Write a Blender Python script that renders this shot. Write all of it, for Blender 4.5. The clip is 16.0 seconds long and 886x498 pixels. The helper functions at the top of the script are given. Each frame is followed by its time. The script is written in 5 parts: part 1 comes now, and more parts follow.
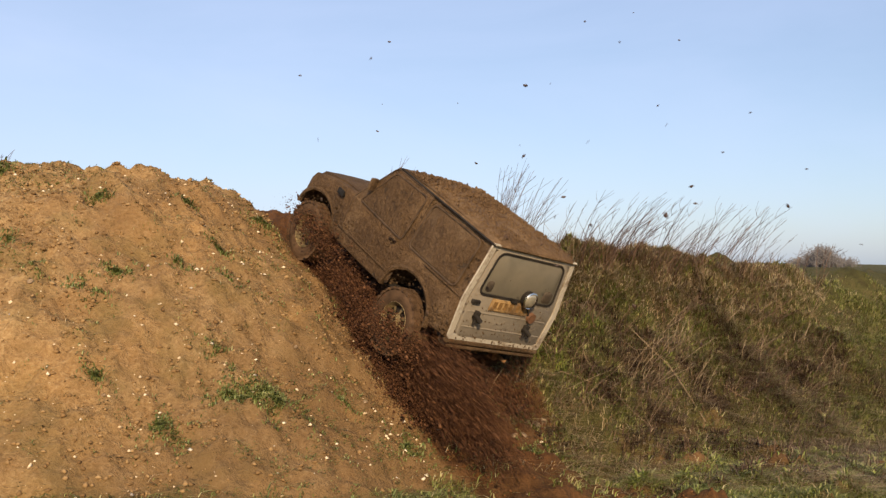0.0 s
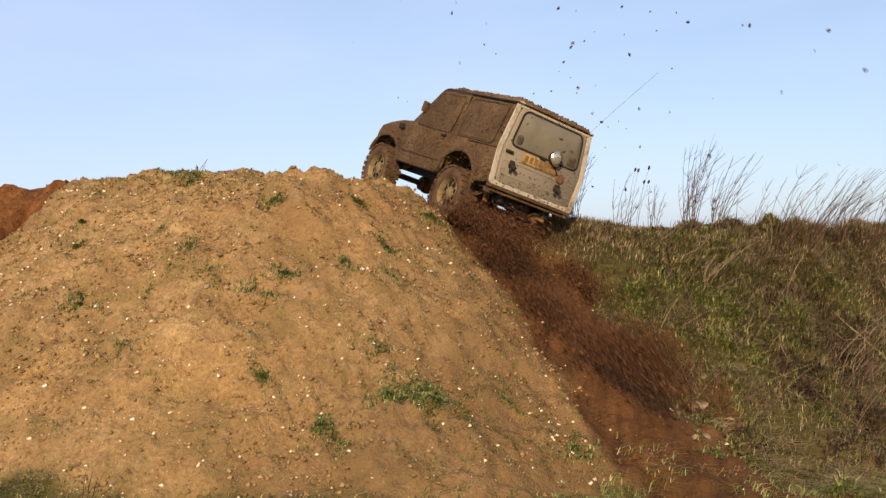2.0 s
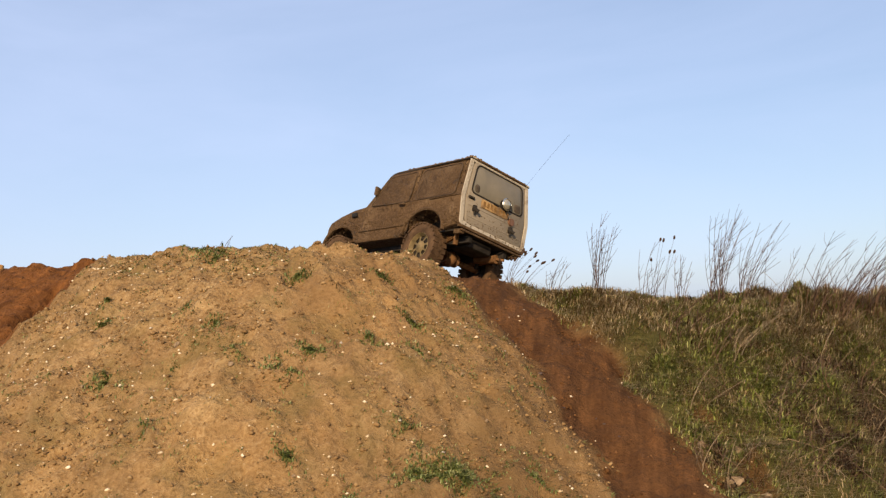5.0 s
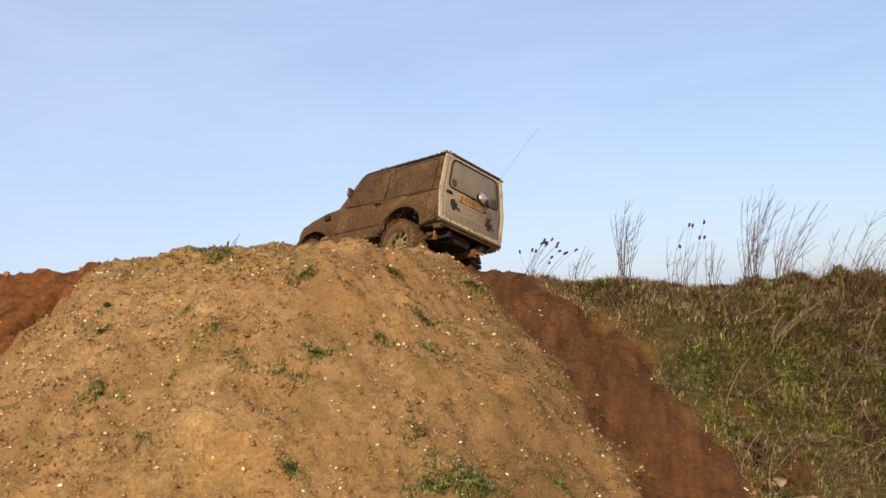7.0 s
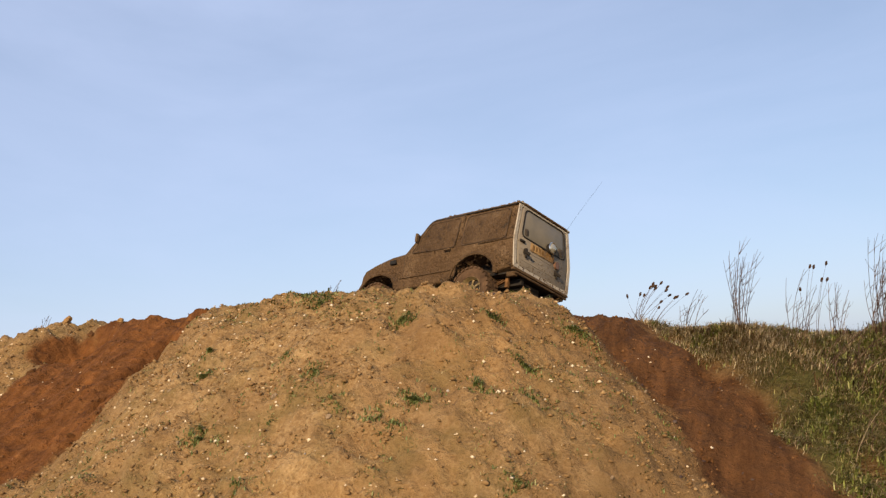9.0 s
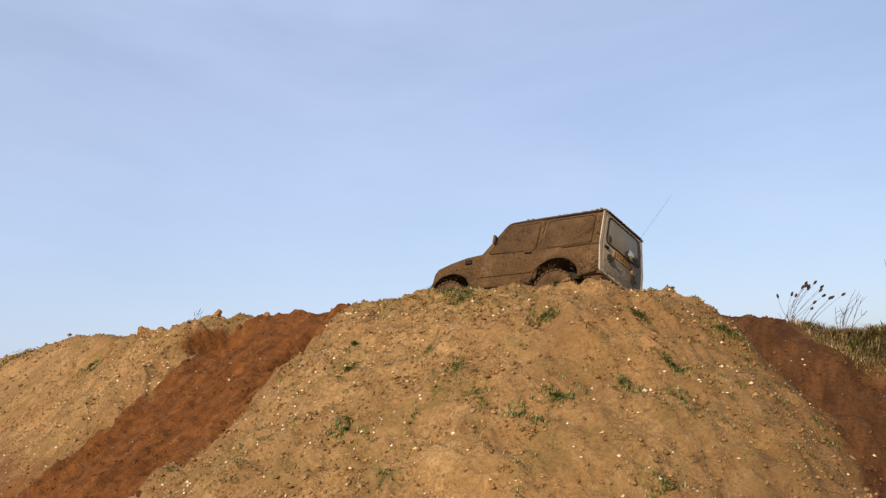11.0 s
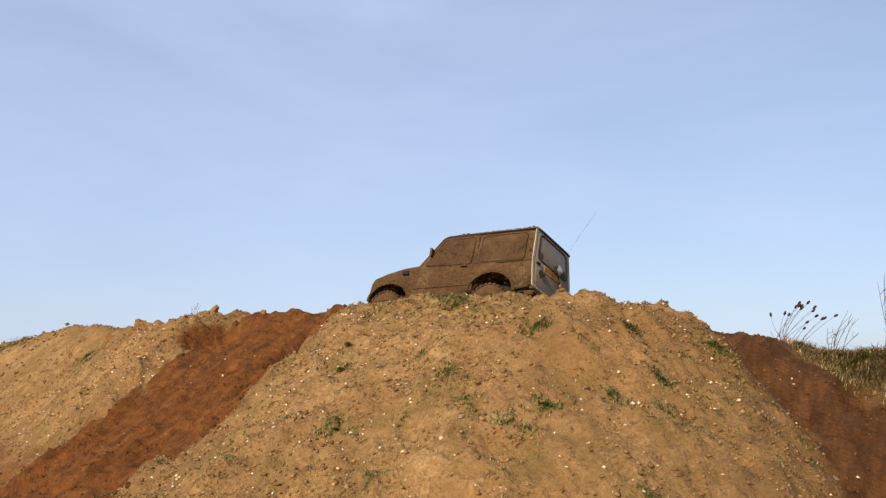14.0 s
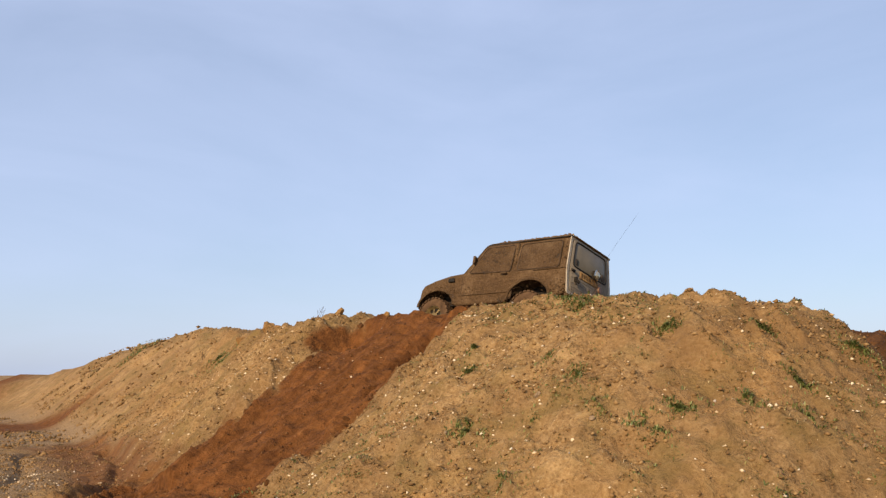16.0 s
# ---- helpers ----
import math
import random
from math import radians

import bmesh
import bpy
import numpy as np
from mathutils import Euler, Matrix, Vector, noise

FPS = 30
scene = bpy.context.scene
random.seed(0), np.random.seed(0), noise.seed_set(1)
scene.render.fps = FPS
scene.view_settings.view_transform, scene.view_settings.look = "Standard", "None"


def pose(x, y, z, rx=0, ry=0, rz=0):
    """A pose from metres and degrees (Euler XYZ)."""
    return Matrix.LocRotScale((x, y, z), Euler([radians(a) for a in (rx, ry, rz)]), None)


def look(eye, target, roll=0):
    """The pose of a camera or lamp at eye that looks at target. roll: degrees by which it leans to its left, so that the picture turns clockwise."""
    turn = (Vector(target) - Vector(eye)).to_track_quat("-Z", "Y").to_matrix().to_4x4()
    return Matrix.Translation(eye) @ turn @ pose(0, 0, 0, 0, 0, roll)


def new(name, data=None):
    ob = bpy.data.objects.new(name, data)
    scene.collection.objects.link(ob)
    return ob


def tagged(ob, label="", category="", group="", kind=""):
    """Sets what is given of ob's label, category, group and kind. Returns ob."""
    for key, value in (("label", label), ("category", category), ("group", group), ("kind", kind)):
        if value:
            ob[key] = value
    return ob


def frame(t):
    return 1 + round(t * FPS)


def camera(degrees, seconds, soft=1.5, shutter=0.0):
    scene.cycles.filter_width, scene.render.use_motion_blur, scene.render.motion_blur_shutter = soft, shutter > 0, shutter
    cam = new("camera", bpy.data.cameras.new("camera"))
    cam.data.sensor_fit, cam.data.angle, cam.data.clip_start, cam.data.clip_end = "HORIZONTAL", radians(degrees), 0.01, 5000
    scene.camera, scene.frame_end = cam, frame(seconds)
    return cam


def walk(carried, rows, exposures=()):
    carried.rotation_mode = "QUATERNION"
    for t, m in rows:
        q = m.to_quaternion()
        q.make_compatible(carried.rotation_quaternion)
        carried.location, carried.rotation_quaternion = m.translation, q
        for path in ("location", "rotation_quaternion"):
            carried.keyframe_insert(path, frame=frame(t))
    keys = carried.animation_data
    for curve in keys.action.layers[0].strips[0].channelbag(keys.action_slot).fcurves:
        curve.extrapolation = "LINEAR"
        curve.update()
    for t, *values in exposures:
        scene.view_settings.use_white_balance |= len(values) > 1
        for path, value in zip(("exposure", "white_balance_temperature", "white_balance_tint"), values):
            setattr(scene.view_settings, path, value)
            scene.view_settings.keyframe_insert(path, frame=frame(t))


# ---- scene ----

# the camera and its way
cam = camera(51.4, 16.0, soft=1.3, shutter=0.15)
PATH = [
    (0.0, (-0.746, 0.314, 1.693), (-0.6174, 2.3100, 1.7116), 0.83),
    (0.5, (-0.579, 0.542, 1.742), (-0.5246, 2.5407, 1.7059), -0.49),
    (1.0, (-0.284, 0.638, 1.737), (-0.4565, 2.6295, 1.6785), 0.05),
    (1.5, (-0.136, 0.705, 1.758), (-0.4551, 2.6732, 1.6020), 0.61),
    (2.0, (-0.137, 0.666, 1.799), (-0.4939, 2.6344, 1.7828), -1.39),
    (2.5, (-0.147, 0.666, 1.785), (-0.4855, 2.6364, 1.8506), -1.28),
    (3.0, (-0.127, 0.647, 1.771), (-0.4715, 2.6143, 1.8814), -1.89),
    (3.5, (-0.139, 0.671, 1.793), (-0.4717, 2.6428, 1.8470), -2.18),
    (4.0, (-0.160, 0.671, 1.784), (-0.5012, 2.6393, 1.8871), -2.49),
    (4.5, (-0.161, 0.669, 1.797), (-0.5342, 2.6289, 1.9424), -2.09),
    (4.7, (-0.159, 0.677, 1.814), (-0.5515, 2.6324, 1.9589), -2.00),
    (6.8, (-0.165, 1.270, 1.866), (-0.5847, 3.2247, 1.9278), -2.69),
    (7.0, (-0.121, 1.341, 1.856), (-0.5847, 3.2825, 1.9842), -3.70),
    (7.5, (0.010, 1.625, 1.794), (-0.6712, 3.4937, 2.0000), -4.01),
    (8.0, (0.089, 1.711, 1.766), (-0.7234, 3.5281, 1.9644), -6.99),
    (8.5, (0.027, 1.682, 1.804), (-0.7804, 3.4974, 2.0299), -5.30),
    (9.0, (-0.100, 1.624, 1.813), (-0.7820, 3.4871, 2.0620), -3.51),
    (9.5, (-0.237, 1.571, 1.801), (-0.9333, 3.4247, 2.0799), -1.52),
    (10.0, (-0.245, 1.604, 1.786), (-1.1128, 3.3877, 2.0436), -2.39),
    (10.2, (-0.283, 1.606, 1.761), (-1.1728, 3.3779, 2.0228), -2.39),
    (12.3, (-0.165, 1.562, 1.797), (-1.1415, 3.2866, 2.0638), -2.37),
    (12.5, (-0.165, 1.571, 1.790), (-1.1192, 3.3073, 2.0647), -1.87),
    (13.0, (-0.155, 1.565, 1.809), (-1.0669, 3.3327, 2.0146), -0.68),
    (13.5, (-0.154, 1.543, 1.777), (-1.0651, 3.3009, 2.0608), 0.82),
    (14.0, (-0.158, 1.548, 1.780), (-1.0958, 3.2935, 2.0531), 0.12),
    (14.5, (-0.165, 1.538, 1.788), (-1.1476, 3.2600, 2.0522), 0.34),
    (15.0, (-0.181, 1.533, 1.800), (-1.2074, 3.2238, 2.0938), -0.05),
    (15.5, (-0.196, 1.440, 1.792), (-1.2915, 3.0881, 2.0821), -0.33),
    (16.0, (-0.253, 1.399, 1.807), (-1.3937, 3.0190, 2.0774), -0.01),
]
walk(cam, [(t, look(eye, target, roll)) for t, eye, target, roll in PATH],
     exposures=[(0.0, 0.24), (1.0, 0.34), (2.0, 0.28), (3.0, 0.20), (4.5, 0.20), (6.8, 0.25), (7.0, 0.22), (7.5, 0.07), (8.5, 0.12), (10.0, 0.12), (16.0, 0.12)])

# the car's way: seconds, place of the ground under the middle of the rear axle, heading, nose up, left side up
CAR_WAY = [
    (0.0, -0.257, 10.304, 0.615, 124.82, 28.09, 9.49),
    (0.5, -0.622, 10.785, 1.025, 126.89, 23.75, 12.91),
    (1.0, -0.947, 11.333, 1.298, 127.27, 21.76, 12.50),
    (1.5, -1.382, 11.992, 1.636, 127.54, 18.42, 14.56),
    (2.0, -1.795, 12.511, 1.881, 130.71, 13.69, 16.87),
    (2.5, -2.252, 13.137, 2.100, 133.02, 4.55, 13.52),
    (3.0, -2.448, 13.538, 2.217, 138.15, 0.91, 16.24),
    (3.5, -2.387, 13.483, 2.149, 136.67, 2.72, 16.77),
    (4.0, -2.565, 13.612, 2.202, 138.10, 2.07, 16.05),
    (4.5, -2.716, 13.812, 2.251, 142.13, 0.56, 16.62),
    (6.8, -3.389, 14.348, 2.240, 149.28, -1.84, 17.68),
    (7.0, -3.489, 14.379, 2.266, 150.60, -2.48, 17.39),
    (7.5, -3.707, 14.524, 2.261, 152.91, -1.25, 17.73),
    (8.0, -3.947, 14.642, 2.289, 156.14, -1.00, 18.67),
    (8.5, -4.125, 14.696, 2.312, 158.38, -1.35, 18.30),
    (9.0, -4.147, 14.754, 2.306, 158.46, -0.76, 17.84),
    (9.5, -4.386, 14.799, 2.306, 160.45, -0.06, 17.99),
    (10.0, -4.652, 14.876, 2.325, 163.76, -0.04, 18.11),
    (12.5, -5.858, 15.210, 2.346, 174.12, 0.11, 19.28),
    (13.0, -5.908, 15.248, 2.351, 174.52, -0.18, 17.98),
    (13.5, -6.023, 15.306, 2.332, 174.90, 0.37, 17.19),
    (14.0, -6.417, 15.346, 2.368, 175.50, -0.72, 16.14),
    (14.5, -6.814, 15.352, 2.399, 177.16, -2.03, 16.13),
    (15.0, -7.025, 15.323, 2.385, 176.21, -1.27, 16.42),
    (15.5, -7.292, 15.291, 2.379, 175.80, -0.68, 16.17),
    (16.0, -7.882, 15.256, 2.331, 175.00, -0.34, 14.15),
]
# ---- sky and sun ----
SUN_AT = Vector((0.04, -0.88, 0.43)).normalized()
world = bpy.data.worlds.new("sky")
scene.world = world
world.use_nodes = True
wn = world.node_tree
sky = wn.nodes.new("ShaderNodeTexSky")
sky.sky_type, sky.sun_disc = "NISHITA", False
sky.sun_elevation = math.asin(SUN_AT.z)
sky.sun_rotation = math.atan2(SUN_AT.x, SUN_AT.y)
sky.air_density, sky.dust_density, sky.ozone_density, sky.altitude = 1.0, 0.9, 2.6, 60
haze = wn.nodes.new("ShaderNodeMix")
haze.data_type = "RGBA"
streak_map = wn.nodes.new("ShaderNodeMapping")
streak_from = wn.nodes.new("ShaderNodeTexCoord")
streak_map.inputs["Scale"].default_value = (1.0, 0.8, 3.2)
streak_map.inputs["Rotation"].default_value = (0.2, 0.35, 0.3)
wn.links.new(streak_from.outputs["Generated"], streak_map.inputs["Vector"])
cirrus = wn.nodes.new("ShaderNodeTexNoise")
cirrus.inputs["Scale"].default_value, cirrus.inputs["Detail"].default_value, cirrus.inputs["Roughness"].default_value = 2.2, 7, 0.55
cirrus.inputs["Distortion"].default_value = 0.5
wn.links.new(streak_map.outputs[0], cirrus.inputs["Vector"])
veil = wn.nodes.new("ShaderNodeMapRange")
veil.inputs[1].default_value, veil.inputs[2].default_value, veil.inputs[3].default_value, veil.inputs[4].default_value = 0.30, 0.85, 0.36, 0.66
wn.links.new(cirrus.outputs[0], veil.inputs[0])
side = wn.nodes.new("ShaderNodeSeparateXYZ")
wn.links.new(streak_from.outputs["Generated"], side.inputs[0])
thin = wn.nodes.new("ShaderNodeMath")
thin.operation = "MULTIPLY_ADD"
thin.inputs[1].default_value = -0.16
wn.links.new(side.outputs["X"], thin.inputs[0])
wn.links.new(veil.outputs[0], thin.inputs[2])
wn.links.new(thin.outputs[0], haze.inputs["Factor"])
wn.links.new(sky.outputs[0], haze.inputs[6])
haze.inputs[7].default_value = (6.1, 7.1, 9.85, 1)
wn.links.new(haze.outputs[2], wn.nodes["Background"].inputs[0])
wn.nodes["Background"].inputs[1].default_value = 0.10
sun = new("sun", bpy.data.lights.new("sun", "SUN"))
sun.data.energy, sun.data.angle, sun.data.color = 5.0, radians(0.6), (1.0, 0.78, 0.50)
sun.matrix_world = look(SUN_AT * 60, (0, 0, 0))


# ---- materials ----
def material(name, rough=0.8, metal=0.0):
    m = bpy.data.materials.new(name)
    m.use_nodes = True
    b = m.node_tree.nodes["Principled BSDF"]
    b.inputs["Roughness"].default_value, b.inputs["Metallic"].default_value = rough, metal
    if rough > 0.6:
        b.inputs["Specular IOR Level"].default_value = 0.15
    return m, m.node_tree, b


def noise_node(nt, scale, detail=6, rough=0.6, coords="Object"):
    n = nt.nodes.new("ShaderNodeTexNoise")
    n.inputs["Scale"].default_value, n.inputs["Detail"].default_value, n.inputs["Roughness"].default_value = scale, detail, rough
    c = nt.nodes.new("ShaderNodeTexCoord")
    nt.links.new(c.outputs[coords], n.inputs["Vector"])
    return n.outputs[0]


def ramp(nt, value, stops):
    r = nt.nodes.new("ShaderNodeValToRGB")
    e = r.color_ramp.elements
    while len(e) < len(stops):
        e.new(0.5)
    for el, (at, col) in zip(e, stops):
        el.position, el.color = at, (*col, 1) if len(col) == 3 else col
    nt.links.new(value, r.inputs[0])
    return r.outputs[0]


def mix(nt, factor, a, b, how="MIX"):
    m = nt.nodes.new("ShaderNodeMix")
    m.data_type, m.blend_type = "RGBA", how
    for sock, v in ((m.inputs["Factor"], factor), (m.inputs[6], a), (m.inputs[7], b)):
        if isinstance(v, (int, float)):
            sock.default_value = v
        elif isinstance(v, tuple):
            sock.default_value = (*v, 1)
        else:
            nt.links.new(v, sock)
    return m.outputs[2]


def maths(nt, how, a, b=0.0):
    m = nt.nodes.new("ShaderNodeMath")
    m.operation = how
    for sock, v in zip(m.inputs, (a, b)):
        if isinstance(v, (int, float)):
            sock.default_value = v
        else:
            nt.links.new(v, sock)
    return m.outputs[0]


def bump(nt, bsdf, height, strength, distance):
    b = nt.nodes.new("ShaderNodeBump")
    b.inputs["Strength"].default_value, b.inputs["Distance"].default_value = strength, distance
    nt.links.new(height, b.inputs["Height"])
    nt.links.new(b.outputs[0], bsdf.inputs["Normal"])


def plain(name, col, rough=0.8, metal=0.0, vary=0.25, scale=14, relief=0.3, depth=0.004):
    """A surface of one colour with blotches and grain."""
    m, nt, b = material(name, rough, metal)
    dark, light = tuple(c * (1 - vary) for c in col), tuple(min(1, c * (1 + vary)) for c in col)
    n = noise_node(nt, scale)
    nt.links.new(ramp(nt, n, [(0.3, dark), (0.7, light)]), b.inputs["Base Color"])
    if relief:
        bump(nt, b, noise_node(nt, scale * 6, 4), relief, depth)
    return m


def attribute(nt, name):
    a = nt.nodes.new("ShaderNodeAttribute")
    a.attribute_name = name
    return a.outputs["Fac"]


# earth: sandy face, wet red tracks, turf; which lies where is kept with the ground's points
EARTH, nt, b = material("earth", 0.95)
big, mid, fine = noise_node(nt, 0.55, 5), noise_node(nt, 3.2, 7, 0.62), noise_node(nt, 26, 6, 0.7)
small = noise_node(nt, 9, 8, 0.72)
sand = mix(nt, 0.5, ramp(nt, mid, [(0.32, (0.185, 0.104, 0.042)), (0.50, (0.335, 0.202, 0.086)), (0.68, (0.53, 0.35, 0.165))]),
           ramp(nt, fine, [(0.32, (0.120, 0.064, 0.026)), (0.5, (0.335, 0.202, 0.086)), (0.68, (0.58, 0.40, 0.20))]))
sand = mix(nt, ramp(nt, small, [(0.34, (0.85, 0.85, 0.85)), (0.44, (0, 0, 0))]), sand, (0.10, 0.057, 0.024))
sand = mix(nt, ramp(nt, big, [(0.42, (0, 0, 0)), (0.66, (0.6, 0.6, 0.6))]), sand, (0.21, 0.112, 0.044))
red = mix(nt, 0.6, ramp(nt, mid, [(0.3, (0.072, 0.031, 0.012)), (0.7, (0.135, 0.062, 0.024))]), ramp(nt, fine, [(0.3, (0.055, 0.023, 0.008)), (0.7, (0.140, 0.064, 0.024))]))
red = mix(nt, maths(nt, "MULTIPLY", attribute(nt, "orange"), 0.85), red, ramp(nt, small, [(0.3, (0.098, 0.035, 0.009)), (0.5, (0.168, 0.063, 0.016)), (0.7, (0.235, 0.099, 0.030))]))
slip = nt.nodes.new("ShaderNodeTexNoise")
slip.inputs["Scale"].default_value, slip.inputs["Detail"].default_value, slip.inputs["Roughness"].default_value = 1.0, 6, 0.65
slip_map, slip_from = nt.nodes.new("ShaderNodeMapping"), nt.nodes.new("ShaderNodeTexCoord")
slip_map.inputs["Scale"].default_value = (7.0, 1.1, 1.6)
nt.links.new(slip_from.outputs["Object"], slip_map.inputs["Vector"])
nt.links.new(slip_map.outputs[0], slip.inputs["Vector"])
red = mix(nt, 0.85, red, ramp(nt, slip.outputs[0], [(0.32, (0.55, 0.50, 0.48)), (0.5, (1.0, 1.0, 1.0)), (0.66, (1.45, 1.42, 1.40))]), "MULTIPLY")
turf = mix(nt, 0.5, ramp(nt, mid, [(0.3, (0.040, 0.032, 0.012)), (0.5, (0.085, 0.082, 0.024)), (0.72, (0.165, 0.120, 0.050))]),
           ramp(nt, fine, [(0.3, (0.030, 0.024, 0.009)), (0.7, (0.105, 0.085, 0.028))]))
pale = ramp(nt, fine, [(0.3, (0.21, 0.130, 0.066)), (0.7, (0.36, 0.245, 0.135))])
sand = mix(nt, ramp(nt, noise_node(nt, 1.7, 6, 0.65), [(0.47, (0, 0, 0)), (0.64, (0.62, 0.62, 0.62))]), sand, (0.185, 0.128, 0.045))
colour = mix(nt, attribute(nt, "brown"), sand, mix(nt, 0.68, sand, (0.155, 0.086, 0.036)))
colour = mix(nt, maths(nt, "MULTIPLY", attribute(nt, "bright"), 0.42), colour, ramp(nt, fine, [(0.3, (0.30, 0.150, 0.050)), (0.5, (0.46, 0.265, 0.100)), (0.7, (0.60, 0.38, 0.17))]))
colour = mix(nt, attribute(nt, "pale"), colour, pale)
colour = mix(nt, attribute(nt, "red"), colour, red)
colour = mix(nt, attribute(nt, "turf"), colour, turf)
nt.links.new(colour, b.inputs["Base Color"])
relief = maths(nt, "ADD", maths(nt, "ADD", fine, maths(nt, "MULTIPLY", small, 1.6)), maths(nt, "MULTIPLY", mid, 1.8))
bump(nt, b, relief, 0.8, 0.045)


# ---- the ground ----
def grid_noise(x, y, size, seed):
    """Smooth noise from -1 to 1 over arrays of places."""
    u, v = x / size, y / size
    i, j = np.floor(u).astype(np.int64), np.floor(v).astype(np.int64)
    fu, fv = u - i, v - j
    fu, fv = fu * fu * (3 - 2 * fu), fv * fv * (3 - 2 * fv)

    def corner(a, c):
        n = (a * 374761393 + c * 668265263 + seed * 974634777) & 0x7FFFFFFF
        n = ((n ^ (n >> 13)) * 1274126177) & 0x7FFFFFFF
        return ((n ^ (n >> 16)) & 0xFFFF) / 32767.5 - 1
    low = corner(i, j) * (1 - fu) + corner(i + 1, j) * fu
    high = corner(i, j + 1) * (1 - fu) + corner(i + 1, j + 1) * fu
    return low * (1 - fv) + high * fv


def rough(x, y, size, octaves, seed, fall=0.5):
    return sum(grid_noise(x + 13.7 * k, y - 7.3 * k, size / 2**k, seed + k) * fall**k for k in range(octaves))


def step(a, b, v):
    s = np.clip((v - a) / (b - a), 0, 1)
    return s * s * (3 - 2 * s)


def over(a, b, k):
    """The higher of two heights, with a rounded joint."""
    m = np.clip(0.5 + 0.5 * (a - b) / k, 0, 1)
    return b * (1 - m) + a * m + k * m * (1 - m)


def along(x, y, line):
    """Distance from a line of points (x, y, value), the side (left of it: plus) and the value there."""
    best, value = np.full(np.shape(x), 1e9), np.zeros(np.shape(x))
    side = np.zeros(np.shape(x))
    for (x0, y0, v0), (x1, y1, v1) in zip(line, line[1:]):
        dx, dy = x1 - x0, y1 - y0
        k = np.clip(((x - x0) * dx + (y - y0) * dy) / (dx * dx + dy * dy), 0, 1)
        d = np.hypot(x - x0 - k * dx, y - y0 - k * dy)
        near = d < best
        best, value = np.where(near, d, best), np.where(near, v0 + k * (v1 - v0), value)
        side = np.where(near, np.sign(dx * (y - y0) - dy * (x - x0)), side)
    return best, side, value


CLIMB = [(0.75, 9.0, -0.38), (0.2, 10.0, 0.15), (-0.45, 11.0, 0.98), (-1.3, 12.0, 1.68), (-2.1, 12.9, 2.24), (-2.8, 13.7, 2.29), (-4.0, 14.6, 2.14)]
SOIL_FAN = [(-8.75, 11.2, 0), (-9.0, 10.4, 0), (-9.6, 9.8, 0), (-10.6, 9.2, 0)]
PIT_RUTS = [(-15.6, 12.2, 0), (-13.4, 11.0, 0), (-11.9, 9.8, 0), (-11.3, 8.8, 0)]
DESCENT = [(-8.0, 14.8, 2.42), (-8.95, 13.1, 2.54), (-8.75, 11.0, 1.60), (-8.75, 9.6, 0.80), (-8.8, 8.6, 0.25), (-10.0, 7.0, -0.30)]
SOIL = [(-7.6, 14.8, 0), (-9.0, 13.1, 0), (-8.72, 11.5, 0), (-8.72, 10.2, 0), (-8.85, 9.2, 0), (-9.2, 8.2, 0), (-10.5, 7.2, 0)]
SHELF = [(-1.9, 12.1, 0), (-2.65, 12.8, 0), (-3.7, 13.8, 0), (-4.8, 14.3, 0), (-6.5, 14.7, 0)]
SCAR = [(0.30, 11.25, 0), (0.58, 11.05, 0), (0.84, 10.68, 0), (0.94, 10.35, 0)]
RUN_IN = [(0.40, 9.45, 0), (0.95, 9.2, 0), (1.6, 8.9, 0), (2.2, 8.25, 0), (3.2, 7.6, 0), (6.0, 6.6, 0)]


